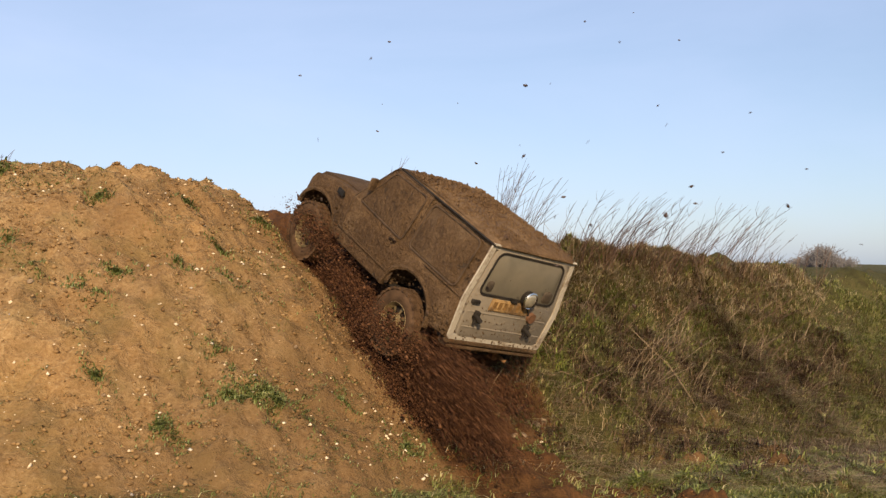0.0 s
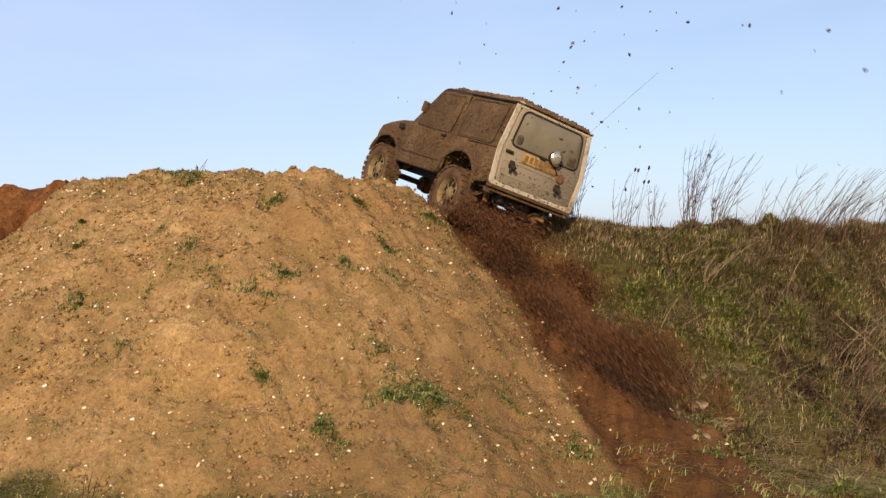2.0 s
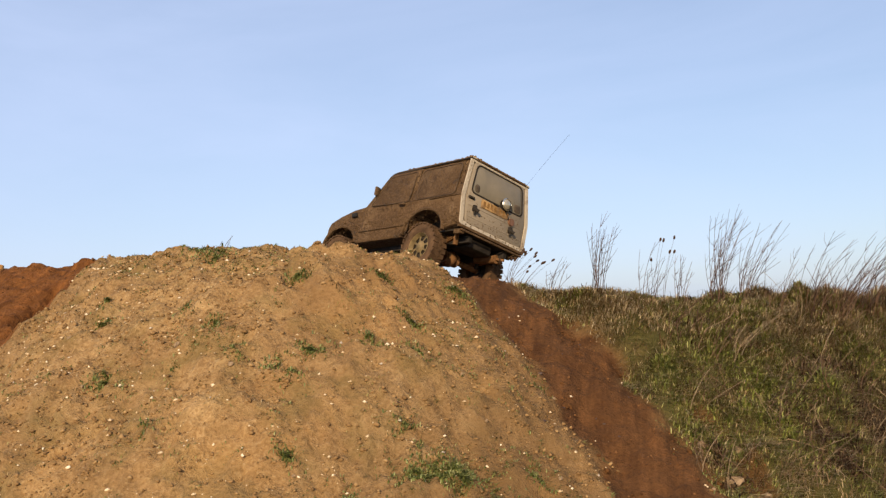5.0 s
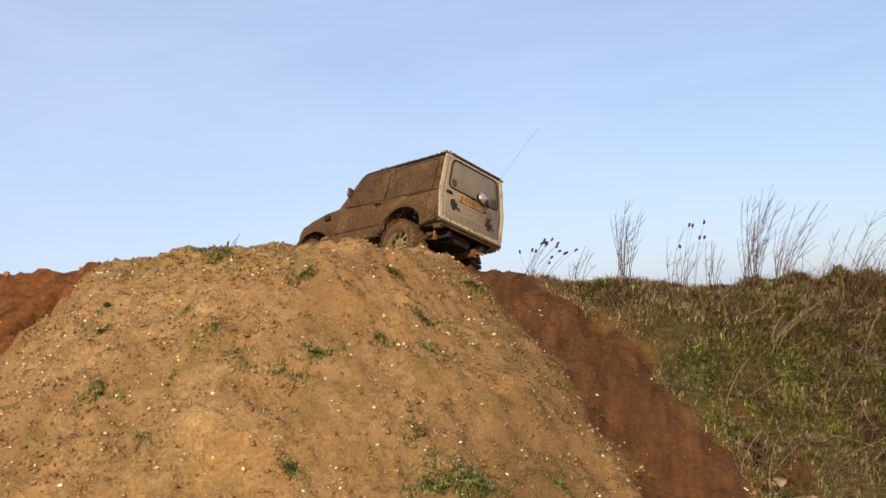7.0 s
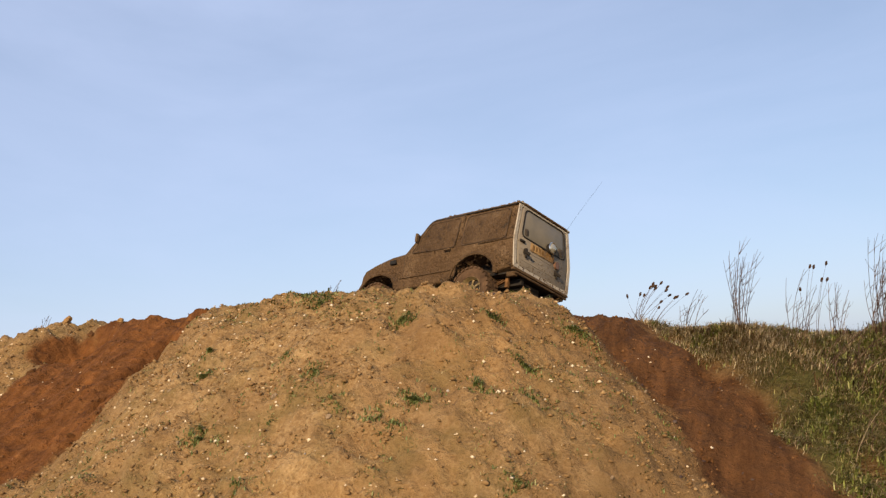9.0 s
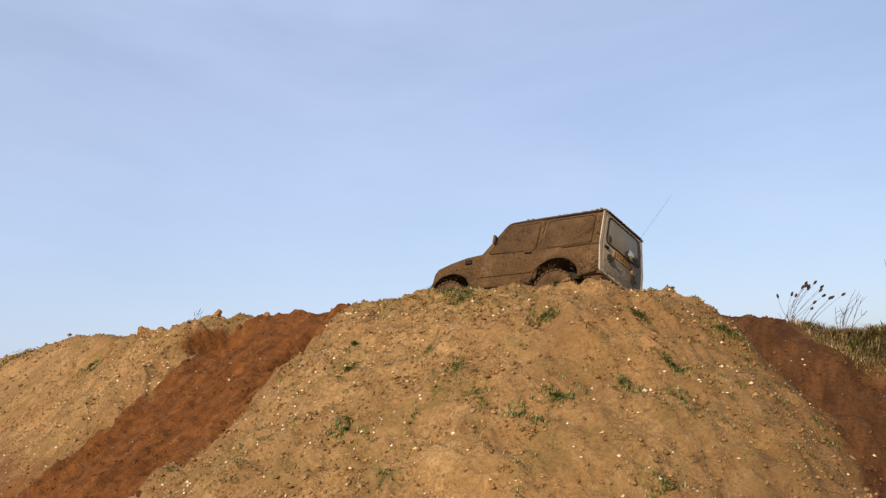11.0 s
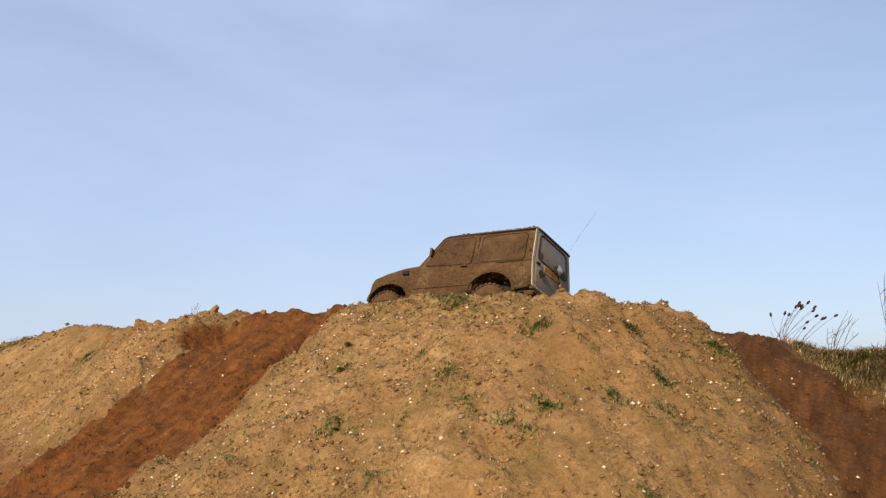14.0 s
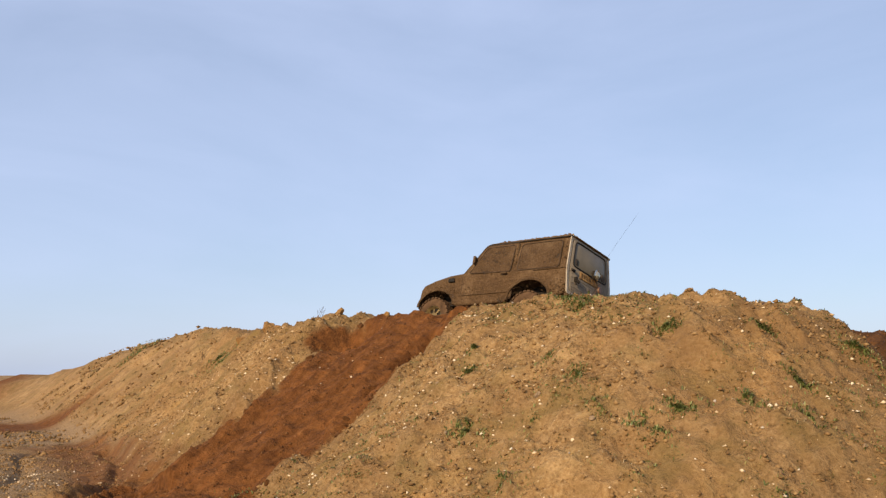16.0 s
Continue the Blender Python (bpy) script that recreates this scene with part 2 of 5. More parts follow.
def height(x, y):
    x, y = np.asarray(x, float), np.asarray(y, float)
    far = step(40, 90, np.hypot(x, y))
    base = -0.45 * step(2.0, 6.5, y) + 0.33 * step(8.0, 12.0, -x) + 0.05 * rough(x, y, 1.7, 3, 5)
    # the round mound
    d, _, _ = along(x, y, [(-4.0, 12.85, 0), (-4.45, 12.5, 0), (-5.2, 12.6, 0), (-6.8, 13.6, 0)])
    d = d + 0.16 * rough(x, y, 1.6, 3, 11)
    mound = np.interp(d, [0, 1.2, 1.7, 2.3, 3.2, 3.95, 4.6, 5.45, 6.4], [2.64, 2.65, 2.50, 2.19, 1.54, 0.88, 0.31, -0.40, -0.95])
    # the turfed bank, and the raised field behind everything
    d, side, _ = along(x, y, [(30, 27.5, 0), (1.68, 10.13, 0), (-0.9, 8.53, 0), (-1.7, 9.3, 0), (-2.4, 10.4, 0), (-4.0, 10.8, 0),
                              (-6.5, 10.8, 0), (-8.0, 10.4, 0), (-9.7, 8.3, 0), (-12.0, 9.4, 0), (-15.5, 11.6, 0), (-20, 14.0, 0), (-60, 32, 0)])
    d = -d * side + 0.10 * rough(x, y, 1.9, 3, 21)
    top = np.interp(x, [-40, -32, -28, -24, -22.5, -20, -17, -14, -12, -10, -7, -3, -1.5, 0, 4, 30], [1.45, 1.75, 2.3, 2.42, 2.45, 2.62, 2.42, 2.32, 2.34, 2.56, 2.42, 2.26, 2.16, 2.03, 2.0, 2.0])
    top = top - 0.26 * step(13.8, 15.8, y) * step(-9.5, -8.0, x) * (1 - step(-3.0, -1.5, x))
    field = np.minimum(-0.45 + 0.86 * d, top)
    field = np.where(d > 0, field, -0.9)
    field = -over(-field, -top, 0.18)
    z = over(over(base, mound, 0.25), field, 0.25)
    # the two tracks, dug out by tyres
    track = np.zeros(np.shape(x))
    for line, half, inner, outer in ((CLIMB, 0.70, 0.70, 1.28), (DESCENT, 1.15, 0.72, 1.22)):
        d, side, floor = along(x, y, line)
        w = 1 - step(half * inner, half * outer, d + 0.12 * rough(x, y, 0.7, 3, 31))
        rut = -0.05 * np.exp(-((d - 0.55) / 0.16) ** 2) + 0.035 * np.exp(-(d / 0.22) ** 2)
        z = z * (1 - w) + (floor + rut + 0.060 * rough(x * 1.6, y * 0.5, 0.5, 3, 41) + 0.035 * rough(x, y, 0.17, 3, 43)) * w
        track = np.maximum(track, w)
        if line is DESCENT:
            # a torn step along its right-hand side
            cut = np.exp(-((d - 0.66 + 0.16 * rough(x, y, 0.9, 3, 47)) / 0.07) ** 2) * (side > 0) * step(8.6, 9.6, y) * (1 - step(12.3, 13.0, y))
            z = z - 0.17 * cut * step(-0.25, 0.25, rough(x, y, 0.8, 2, 49))
    z = z - 0.20 * np.exp(-((x + 7.05) / 0.55) ** 2 - ((y - 9.9) / 1.1) ** 2)
    d, _, _ = along(x, y, SHELF)
    z = z + 0.10 * np.exp(-(d / 0.38) ** 2)
    z = z - 0.42 * np.exp(-np.hypot((x + 9.78) / 0.38, (y - 12.35) / 0.50) ** 4)
    d, _, _ = along(x, y, PIT_RUTS)
    z = z - 0.10 * np.exp(-((d - 0.05) / 0.10) ** 2) - 0.09 * np.exp(-((d - 1.5) / 0.12) ** 2) + 0.05 * np.exp(-((d - 0.28) / 0.10) ** 2)
    # a burrow in the bank
    hole = np.hypot(x - 2.32, (y - 11.60) * 0.8)
    z = z - 0.75 * np.exp(-(hole / 0.16) ** 4) + 0.10 * np.exp(-(np.hypot(x - 2.18, y - 11.22) / 0.22) ** 2)
    d, _, _ = along(x, y, SCAR)
    z = z - 0.13 * (1 - step(0.06, 0.22, d + 0.10 * rough(x, y, 0.4, 3, 35)))
    z = z + 0.14 * np.exp(-(np.hypot(x + 8.1, y - 13.3) / 0.7) ** 2)
    z = z + 1.15 * np.exp(-(np.hypot(x + 43.6, y - 24.2) / 2.2) ** 2)
    # clods heaped along the edges of the descent
    d, _, _ = along(x, y, SOIL)
    rim = np.exp(-((d - 1.12) / 0.22) ** 2) * (1 - step(12.2, 13.0, y))
    z = z + rim * (0.05 * rough(x, y, 0.45, 3, 141) + 0.05 * np.abs(rough(x, y, 0.18, 2, 145)))
    z = z + 0.15 * np.exp(-(np.hypot(x + 10.52, y - 13.05) / 0.26) ** 2) - 0.12 * np.exp(-(np.hypot(x + 10.18, y - 12.95) / 0.20) ** 2)
    z = z - 0.10 * np.exp(-(np.hypot(x + 11.0, y - 12.5) / 0.45) ** 2)
    pit = step(11.0, 12.2, -x) * (1 - step(0.45, 0.85, z))
    ridge = 1 - np.abs(rough(x, y, 0.55, 4, 101))
    crag = 1 - np.abs(rough(x, y, 0.13, 3, 151, 0.6))
    lumps = 0.060 * rough(x, y, 0.9, 3, 51) + 0.045 * rough(x, y, 0.24, 3, 61, 0.7) + 0.06 * ridge * ridge - 0.05 + 0.030 * crag * crag + 0.05 * np.clip(rough(x, y, 0.35, 3, 111), 0.15, 1)
    tussock = 0.16 * rough(x, y, 0.50, 3, 121) + 0.045 * rough(x, y, 0.16, 2, 131)
    z = z + (lumps * (1 - 0.72 * np.maximum(track, pit)) * step(6.2, 8.5, y) * (1 - step(24, 32, -x)) + tussock * step(0.3, 1.6, x)) * (1 - far)
    z = z - 0.0367 * (0.956 * np.maximum(x, -17) + 0.292 * (np.minimum(y, 20) - 1)) * step(3.0, 7.0, y)
    return z * (1 - far) + 0.9 * far


def masks(x, y, z):
    d1, _, _ = along(x, y, [(a - 0.14, c - 0.10, v) for a, c, v in CLIMB])
    d2, _, _ = along(x, y, SOIL)
    fan, _, _ = along(x, y, SOIL_FAN)
    d2 = np.minimum(d2, fan + 0.28)
    d3, _, _ = along(x, y, RUN_IN)
    wob = 0.22 * rough(x, y, 0.8, 4, 71)
    crumble = 0.16 * rough(x, y, 0.22, 3, 73)
    red = np.maximum(1 - step(0.36, 0.82, d1 + wob + crumble), 1 - step(0.97, 1.16, d2 + 1.2 * wob + 0.5 * crumble))
    d4, _, _ = along(x, y, SCAR)
    red = np.maximum(red, 0.9 * (1 - step(0.08, 0.22, d4 + 0.7 * wob)))
    toe, _, _ = along(x, y, [(-9.8, 8.6, 0), (-11.5, 9.6, 0), (-14.5, 11.3, 0), (-18.0, 13.0, 0)])
    red = np.maximum(red, 0.8 * (1 - step(0.3, 1.0, toe + 1.3 * wob)))
    red = np.maximum(red, step(22.5, 23.5, -x) * (1 - step(17, 18, y)))
    red = np.maximum(red, 1 - step(0.42, 0.58, np.hypot(x + 9.95, (y - 12.45) * 0.8) + wob))
    red = np.maximum(red, 1 - step(3.0, 4.0, np.hypot(x + 43.6, y - 24.2)))
    red = np.maximum(red, 0.95 * (1 - step(0.28, 0.62, d3 + 1.2 * wob)))
    db, side, _ = along(x, y, [(30, 27.5, 0), (1.68, 10.13, 0), (0.85, 10.15, 0), (0.40, 10.65, 0), (0.0, 11.05, 0), (-0.45, 11.55, 0), (-1.0, 12.1, 0), (-1.8, 13.0, 0), (-2.1, 14.3, 0), (-2.5, 40, 0)])
    bank = step(-0.12, 0.32, -db * side + 1.5 * wob)
    flat = 1 - step(-0.38, -0.16, z + 0.0367 * (0.956 * x + 0.292 * (y - 1)) + 0.8 * wob + 0.1 * step(8, 12, -x))
    flat = flat * (1 - step(5.5, 8.5, -x))
    flat = np.maximum(flat, 1 - step(6.0, 7.2, y + wob))
    behind = step(17.5, 19, y) * step(-12, -9, x)
    turf = np.maximum(np.maximum(bank, flat), behind) * (1 - 0.9 * red)
    turf = turf * step(0.10, 0.30, np.hypot(x - 2.24, y - 11.45) + 0.6 * wob)
    red = np.maximum(red, 0.6 * step(-0.3, 0.3, x + 1.5 * wob) * (1 - turf) * step(7.0, 8.0, y))
    pale = step(11.2, 12.2, -x) * (1 - step(0.50, 0.75, z)) * step(-0.3, 0.5, rough(x, y, 1.6, 3, 81) + 0.6) * (1 - step(19, 22, y))
    brown = np.clip(step(-3.6, -1.6, x + 0.9 * rough(x, y, 1.8, 3, 91)) * 0.85 + 0.5 * (1 - step(0.9, 2.2, np.minimum(d1, d2) + wob)), 0, 1)
    brown = np.maximum(brown, 0.6 * (1 - step(0.3, 0.7, np.hypot(x - 2.2, y - 11.35))))
    orange = 1 - 0.92 * step(-7.2, -6.2, x)
    bare = np.exp(-(np.hypot((x + 2.95) / 0.55, (y - 10.6) / 0.7)) ** 2) + 0.7 * np.exp(-(np.hypot((x + 3.6) / 0.8, (y - 8.3) / 0.5)) ** 2) + 0.6 * step(0.35, 0.75, rough(x, y, 0.9, 3, 161))
    bright = np.clip(bare * (1 + 1.2 * rough(x, y, 0.3, 3, 165)), 0, 1)
    return red, turf, pale, brown, orange, bright


def spaced(lo, hi, fine, far):
    mid = list(np.arange(lo, hi + fine / 2, fine))
    gap, a, b = fine, lo, hi
    low, high = [], []
    while b < far:
        gap *= 1.10
        a, b = a - gap, b + gap
        low.append(a)
        high.append(b)
    return np.array(low[::-1] + mid + high)


def sheet(name, xs, ys, mat):
    gx, gy = np.meshgrid(xs, ys)
    gz = height(gx, gy)
    n, m = len(xs), len(ys)
    co = np.stack([gx, gy, gz], -1).reshape(-1, 3)
    i = (np.arange(m - 1)[:, None] * n + np.arange(n - 1)).ravel()
    quads = np.stack([i, i + 1, i + n + 1, i + n], 1)
    me = bpy.data.meshes.new(name)
    me.vertices.add(len(co))
    me.vertices.foreach_set("co", co.ravel())
    me.loops.add(quads.size)
    me.loops.foreach_set("vertex_index", quads.ravel())
    me.polygons.add(len(quads))
    me.polygons.foreach_set("loop_start", np.arange(0, quads.size, 4))
    me.update(calc_edges=True)
    me.polygons.foreach_set("use_smooth", np.ones(len(quads), bool))
    for key, v in zip(("red", "turf", "pale", "brown", "orange", "bright"), masks(gx.ravel(), gy.ravel(), gz.ravel())):
        me.attributes.new(key, "FLOAT", "POINT").data.foreach_set("value", v.astype(np.float32))
    me.materials.append(mat)
    return new(name, me)


ground = tagged(sheet("ground", spaced(-17.0, 6.0, 0.029, 900), spaced(5.8, 14.4, 0.029, 900), EARTH),
                "sandy earth mound with rutted red mud tracks and turf", "ground", kind="structure")


# ---- the car ----
def car_pose(x, y, z, heading, nose, lean):
    return Matrix.Translation((x, y, z)) @ Matrix.Rotation(radians(heading), 4, "Z") @ Matrix.Rotation(-radians(nose), 4, "Y") @ Matrix.Rotation(radians(lean), 4, "X")


def mud_over(name, paint, share, rough_paint=0.5, metal=0.0, tone=1.0):
    """Paint under splashed mud: share is how much of it the mud hides."""
    m, nt, b = material(name, 0.85)
    blot, grain, fleck = noise_node(nt, 2.6, 6, 0.6), noise_node(nt, 30, 6, 0.7), noise_node(nt, 13, 7, 0.72)
    def shade(*c):
        return tuple(v * tone for v in c)
    mud = mix(nt, 0.42, ramp(nt, blot, [(0.34, shade(0.066, 0.036, 0.017)), (0.52, shade(0.118, 0.068, 0.033)), (0.68, shade(0.205, 0.130, 0.070))]),
              ramp(nt, grain, [(0.30, shade(0.066, 0.036, 0.016)), (0.5, shade(0.125, 0.074, 0.036)), (0.70, shade(0.23, 0.148, 0.080))]))
    mud = mix(nt, ramp(nt, fleck, [(0.32, (0.55, 0.55, 0.55)), (0.42, (0, 0, 0))]), mud, shade(0.052, 0.029, 0.014))
    cover = maths(nt, "ADD", maths(nt, "MULTIPLY", blot, 0.5), maths(nt, "MULTIPLY", fleck, 0.5))
    edge = 0.62 - 0.30 * share
    hid = ramp(nt, cover, [(max(0.0, edge - 0.05), (0, 0, 0)), (edge + 0.07, (1, 1, 1))])
    dusty = mix(nt, ramp(nt, grain, [(0.25, (0.15, 0.15, 0.15)), (0.8, (0.60, 0.60, 0.60))]), paint, (0.29, 0.215, 0.14))
    nt.links.new(mix(nt, hid, dusty, mud), b.inputs["Base Color"])
    nt.links.new(maths(nt, "ADD", maths(nt, "MULTIPLY", hid, 0.9 - rough_paint), rough_paint), b.inputs["Roughness"])
    bump(nt, b, maths(nt, "ADD", maths(nt, "MULTIPLY", grain, 0.6), maths(nt, "ADD", maths(nt, "MULTIPLY", fleck, 1.5 if share > 0.5 else 0.4), maths(nt, "MULTIPLY", hid, 1.0 if share > 0.5 else 0.25))), 1.0, 0.050 if share > 0.5 else 0.014)
    return m


MUD_SIDE = mud_over("mud_on_side", (0.42, 0.40, 0.35), 1.0, tone=1.16)
MUD_THICK = mud_over("thick_mud", (0.2, 0.13, 0.07), 1.3)
ROOF_MUD = mud_over("dry_roof_mud", (0.2, 0.13, 0.07), 1.3, tone=1.5)
WINDOW_MUD = mud_over("mud_on_glass", (0.12, 0.10, 0.08), 0.85, 0.45, tone=1.0)
REAR_PAINT = mud_over("dusty_grey_paint", (0.215, 0.185, 0.145), 0.0, 0.75)
EDGE_PAINT = mud_over("scuffed_pale_paint", (0.50, 0.44, 0.35), 0.14, 0.7)
DARK_METAL = plain("dirty_dark_metal", (0.030, 0.024, 0.019), 0.75, 0.2, 0.5, 9)
VENT_BLACK = plain("vent_black", (0.018, 0.016, 0.014), 0.7, 0, 0.4, 20)
TYRE_MUD = plain("muddy_rubber", (0.088, 0.050, 0.026), 0.9, 0, 0.55, 7, 0.8, 0.01)
SEAL = plain("mud_stained_rubber", (0.070, 0.044, 0.026), 0.8, 0, 0.6, 12, 0.6, 0.006)
RIM_GOLD = plain("muddy_gold_rim", (0.33, 0.235, 0.105), 0.6, 0.15, 0.45, 12, 0.5)
RUST = plain("rusty_axle", (0.17, 0.085, 0.035), 0.85, 0.1, 0.5, 10, 0.7, 0.006)
CHROME = plain("dull_chrome", (0.72, 0.68, 0.60), 0.22, 1.0, 0.12, 9, 0)
LENS = plain("lamp_lens", (0.50, 0.43, 0.32), 0.12, 0.6, 0.2, 6, 0)
PLATE = mud_over("yellow_plate", (0.38, 0.205, 0.050), 0.42, 0.7, tone=1.3)
PLATE_BAR = plain("plate_marks", (0.20, 0.105, 0.035), 0.8, 0, 0.4, 30)
RED_LAMP = plain("muddy_red_lamp", (0.15, 0.07, 0.035), 0.5, 0, 0.3, 14)
SMEAR = plain("brown_smear", (0.085, 0.062, 0.042), 0.7, 0, 0.4, 16)
GLASS, nt, b = material("dusty_rear_glass", 0.3)
b.inputs["IOR"].default_value = 1.5
nt.links.new(mix(nt, ramp(nt, noise_node(nt, 5, 7, 0.6), [(0.3, (0.35, 0.35, 0.35)), (0.8, (0.75, 0.75, 0.75))]), (0.075, 0.07, 0.055), (0.235, 0.19, 0.13)), b.inputs["Base Color"])
nt.links.new(ramp(nt, noise_node(nt, 7, 6), [(0.3, (0.25, 0.25, 0.25)), (0.7, (0.6, 0.6, 0.6))]), b.inputs["Roughness"])


def part(name, bm, mat, parent, label="", smooth=40, sharp=True):
    """Links a bmesh as one mesh object under a thing or a part."""
    me = bpy.data.meshes.new(name)
    bmesh.ops.recalc_face_normals(bm, faces=bm.faces)
    bm.to_mesh(me)
    bm.free()
    me.materials.append(mat)
    if smooth:
        me.polygons.foreach_set("use_smooth", np.ones(len(me.polygons), bool))
        me.set_sharp_from_angle(angle=radians(smooth))
    o = new(name, me)
    o.parent = parent
    return tagged(o, label)


def box(bm, x0, x1, y0, y1, z0, z1, bevel=0.0, turn=None):
    m = Matrix.Translation(((x0 + x1) / 2, (y0 + y1) / 2, (z0 + z1) / 2))
    if turn:
        m = m @ turn
    got = bmesh.ops.create_cube(bm, size=1, matrix=m @ Matrix.Diagonal((x1 - x0, y1 - y0, z1 - z0, 1)))
    if bevel:
        edges = list({e for v in got["verts"] for e in v.link_edges})
        bmesh.ops.bevel(bm, geom=edges, offset=bevel, segments=2, affect="EDGES", profile=0.5)
    return bm


def rod(bm, a, b, r0, r1=None, n=10):
    a, b = Vector(a), Vector(b)
    m = Matrix.Translation((a + b) / 2) @ (b - a).to_track_quat("Z", "Y").to_matrix().to_4x4()
    bmesh.ops.create_cone(bm, cap_ends=True, segments=n, radius1=r0, radius2=r0 if r1 is None else r1, depth=(b - a).length, matrix=m)
    return bm


def prism(bm, rings):
    """Joins rings of equal length, and closes both ends."""
    made = [[bm.verts.new(p) for p in ring] for ring in rings]
    n = len(made[0])
    for a, c in zip(made, made[1:]):
        for i in range(n):
            bm.faces.new((a[i], a[(i + 1) % n], c[(i + 1) % n], c[i]))
    bm.faces.new(made[0])
    bm.faces.new(made[-1][::-1])
    return bm


def shrunk(outline, by):
    """A closed outline drawn in by a distance."""
    out, n = [], len(outline)
    area = sum(outline[i][0] * outline[(i + 1) % n][1] - outline[(i + 1) % n][0] * outline[i][1] for i in range(n))
    s = 1 if area > 0 else -1
    for i in range(n):
        p, q, r = Vector(outline[i - 1]), Vector(outline[i]), Vector(outline[(i + 1) % n])
        d1, d2 = (q - p).normalized(), (r - q).normalized()
        nrm = Vector((-(d1.y + d2.y), d1.x + d2.x)) * s
        k = max(0.35, math.sqrt(max(0.0, (1 + d1.dot(d2)) / 2)))
        out.append(tuple(q + nrm.normalized() * by / k) if nrm.length > 1e-6 else tuple(q))
    return out


def arc(cx, cz, r, a0, a1, n, tall=1.0):
    return [(cx + r * math.cos(radians(a0 + (a1 - a0) * i / n)), cz + r * tall * math.sin(radians(a0 + (a1 - a0) * i / n))) for i in range(n + 1)]


def rounded(corners, r, n=4):
    """An outline with its corners rounded off."""
    out = []
    for i, q in enumerate(corners):
        p, q, s = Vector(corners[i - 1]), Vector(q), Vector(corners[(i + 1) % len(corners)])
        a, c = q + (p - q).normalized() * r, q + (s - q).normalized() * r
        for k in range(n + 1):
            t = k / n
            out.append(tuple((1 - t) ** 2 * a + 2 * t * (1 - t) * q + t * t * c))
    return out


def roughen(bm, size, amount, seed, cuts=0):
    if cuts:
        bmesh.ops.subdivide_edges(bm, edges=[e for e in bm.edges if e.calc_length() > cuts], cuts=1, use_grid_fill=True)
    bm.normal_update()
    for v in bm.verts:
        v.co += v.normal * amount * noise.noise(v.co / size + Vector((seed, seed * 2.3, 0)))
    return bm


def clump(bm, at, r, squash=0.7, detail=1):
    """A lump of mud."""
    m = Matrix.Translation(at) @ Euler((random.random() * 6, random.random() * 6, random.random() * 6)).to_matrix().to_4x4()
    got = bmesh.ops.create_icosphere(bm, subdivisions=detail, radius=r, matrix=m @ Matrix.Diagonal((1, random.uniform(0.6, 1), random.uniform(0.5, squash), 1)))
    for v in got["verts"]:
        v.co += (v.co - Vector(at)) * random.uniform(-0.28, 0.28)


def side_y(z):
    """How far out the body's side stands at a height."""
    return float(np.interp(z, [0.50, 0.62, 0.78, 1.06, 1.30, 1.62, 1.70], [0.655, 0.685, 0.70, 0.705, 0.672, 0.612, 0.585]))


def side_panel(bm, outline, out, thick):
    """A slab on the body's left side, following its slope: outline in (x, z)."""
    inner = [(x, side_y(z) + out - thick, z) for x, z in outline]
    outer = [(x, side_y(z) + out, z) for x, z in outline]
    small = [(x, side_y(z) + out, z) for x, z in shrunk(outline, min(0.008, thick))]
    outer = [(x, y - 0.006, z) for x, y, z in outer]
    return prism(bm, [inner, outer, small])


def ring_panel(bm, outline, wide, out, tall):
    """A raised band along an outline on the left side."""
    n = len(outline)
    big, small = outline, shrunk(outline, wide)
    loops = [[(x, side_y(z) + out, z) for x, z in big], [(x, side_y(z) + out + tall, z) for x, z in shrunk(outline, wide * 0.25)],
             [(x, side_y(z) + out + tall, z) for x, z in shrunk(outline, wide * 0.75)], [(x, side_y(z) + out, z) for x, z in small]]
    vs = [[bm.verts.new(p) for p in l] for l in loops]
    for a, c in zip(vs, vs[1:]):
        for i in range(n):
            bm.faces.new((a[i], a[(i + 1) % n], c[(i + 1) % n], c[i]))
    return bm


def mirrored(bm):
    """Turns a left part into a right part."""
    for v in bm.verts:
        v.co.y = -v.co.y
    return bm


WHEEL_R, AXLE_Z, BASE = 0.365, 0.365, 2.03
# wheel arches: height of the middle, half width, height over half width
REAR_ARCH, FRONT_ARCH = (0.585, 0.425, 0.80), (0.56, 0.412, 0.76)
WINDOW_DOOR = [(0.43, 1.105), (1.30, 1.135), (1.02, 1.60), (0.43, 1.60)]
WINDOW_BACK = [(-0.55, 1.115), (0.27, 1.115), (0.27, 1.595), (-0.53, 1.595)]


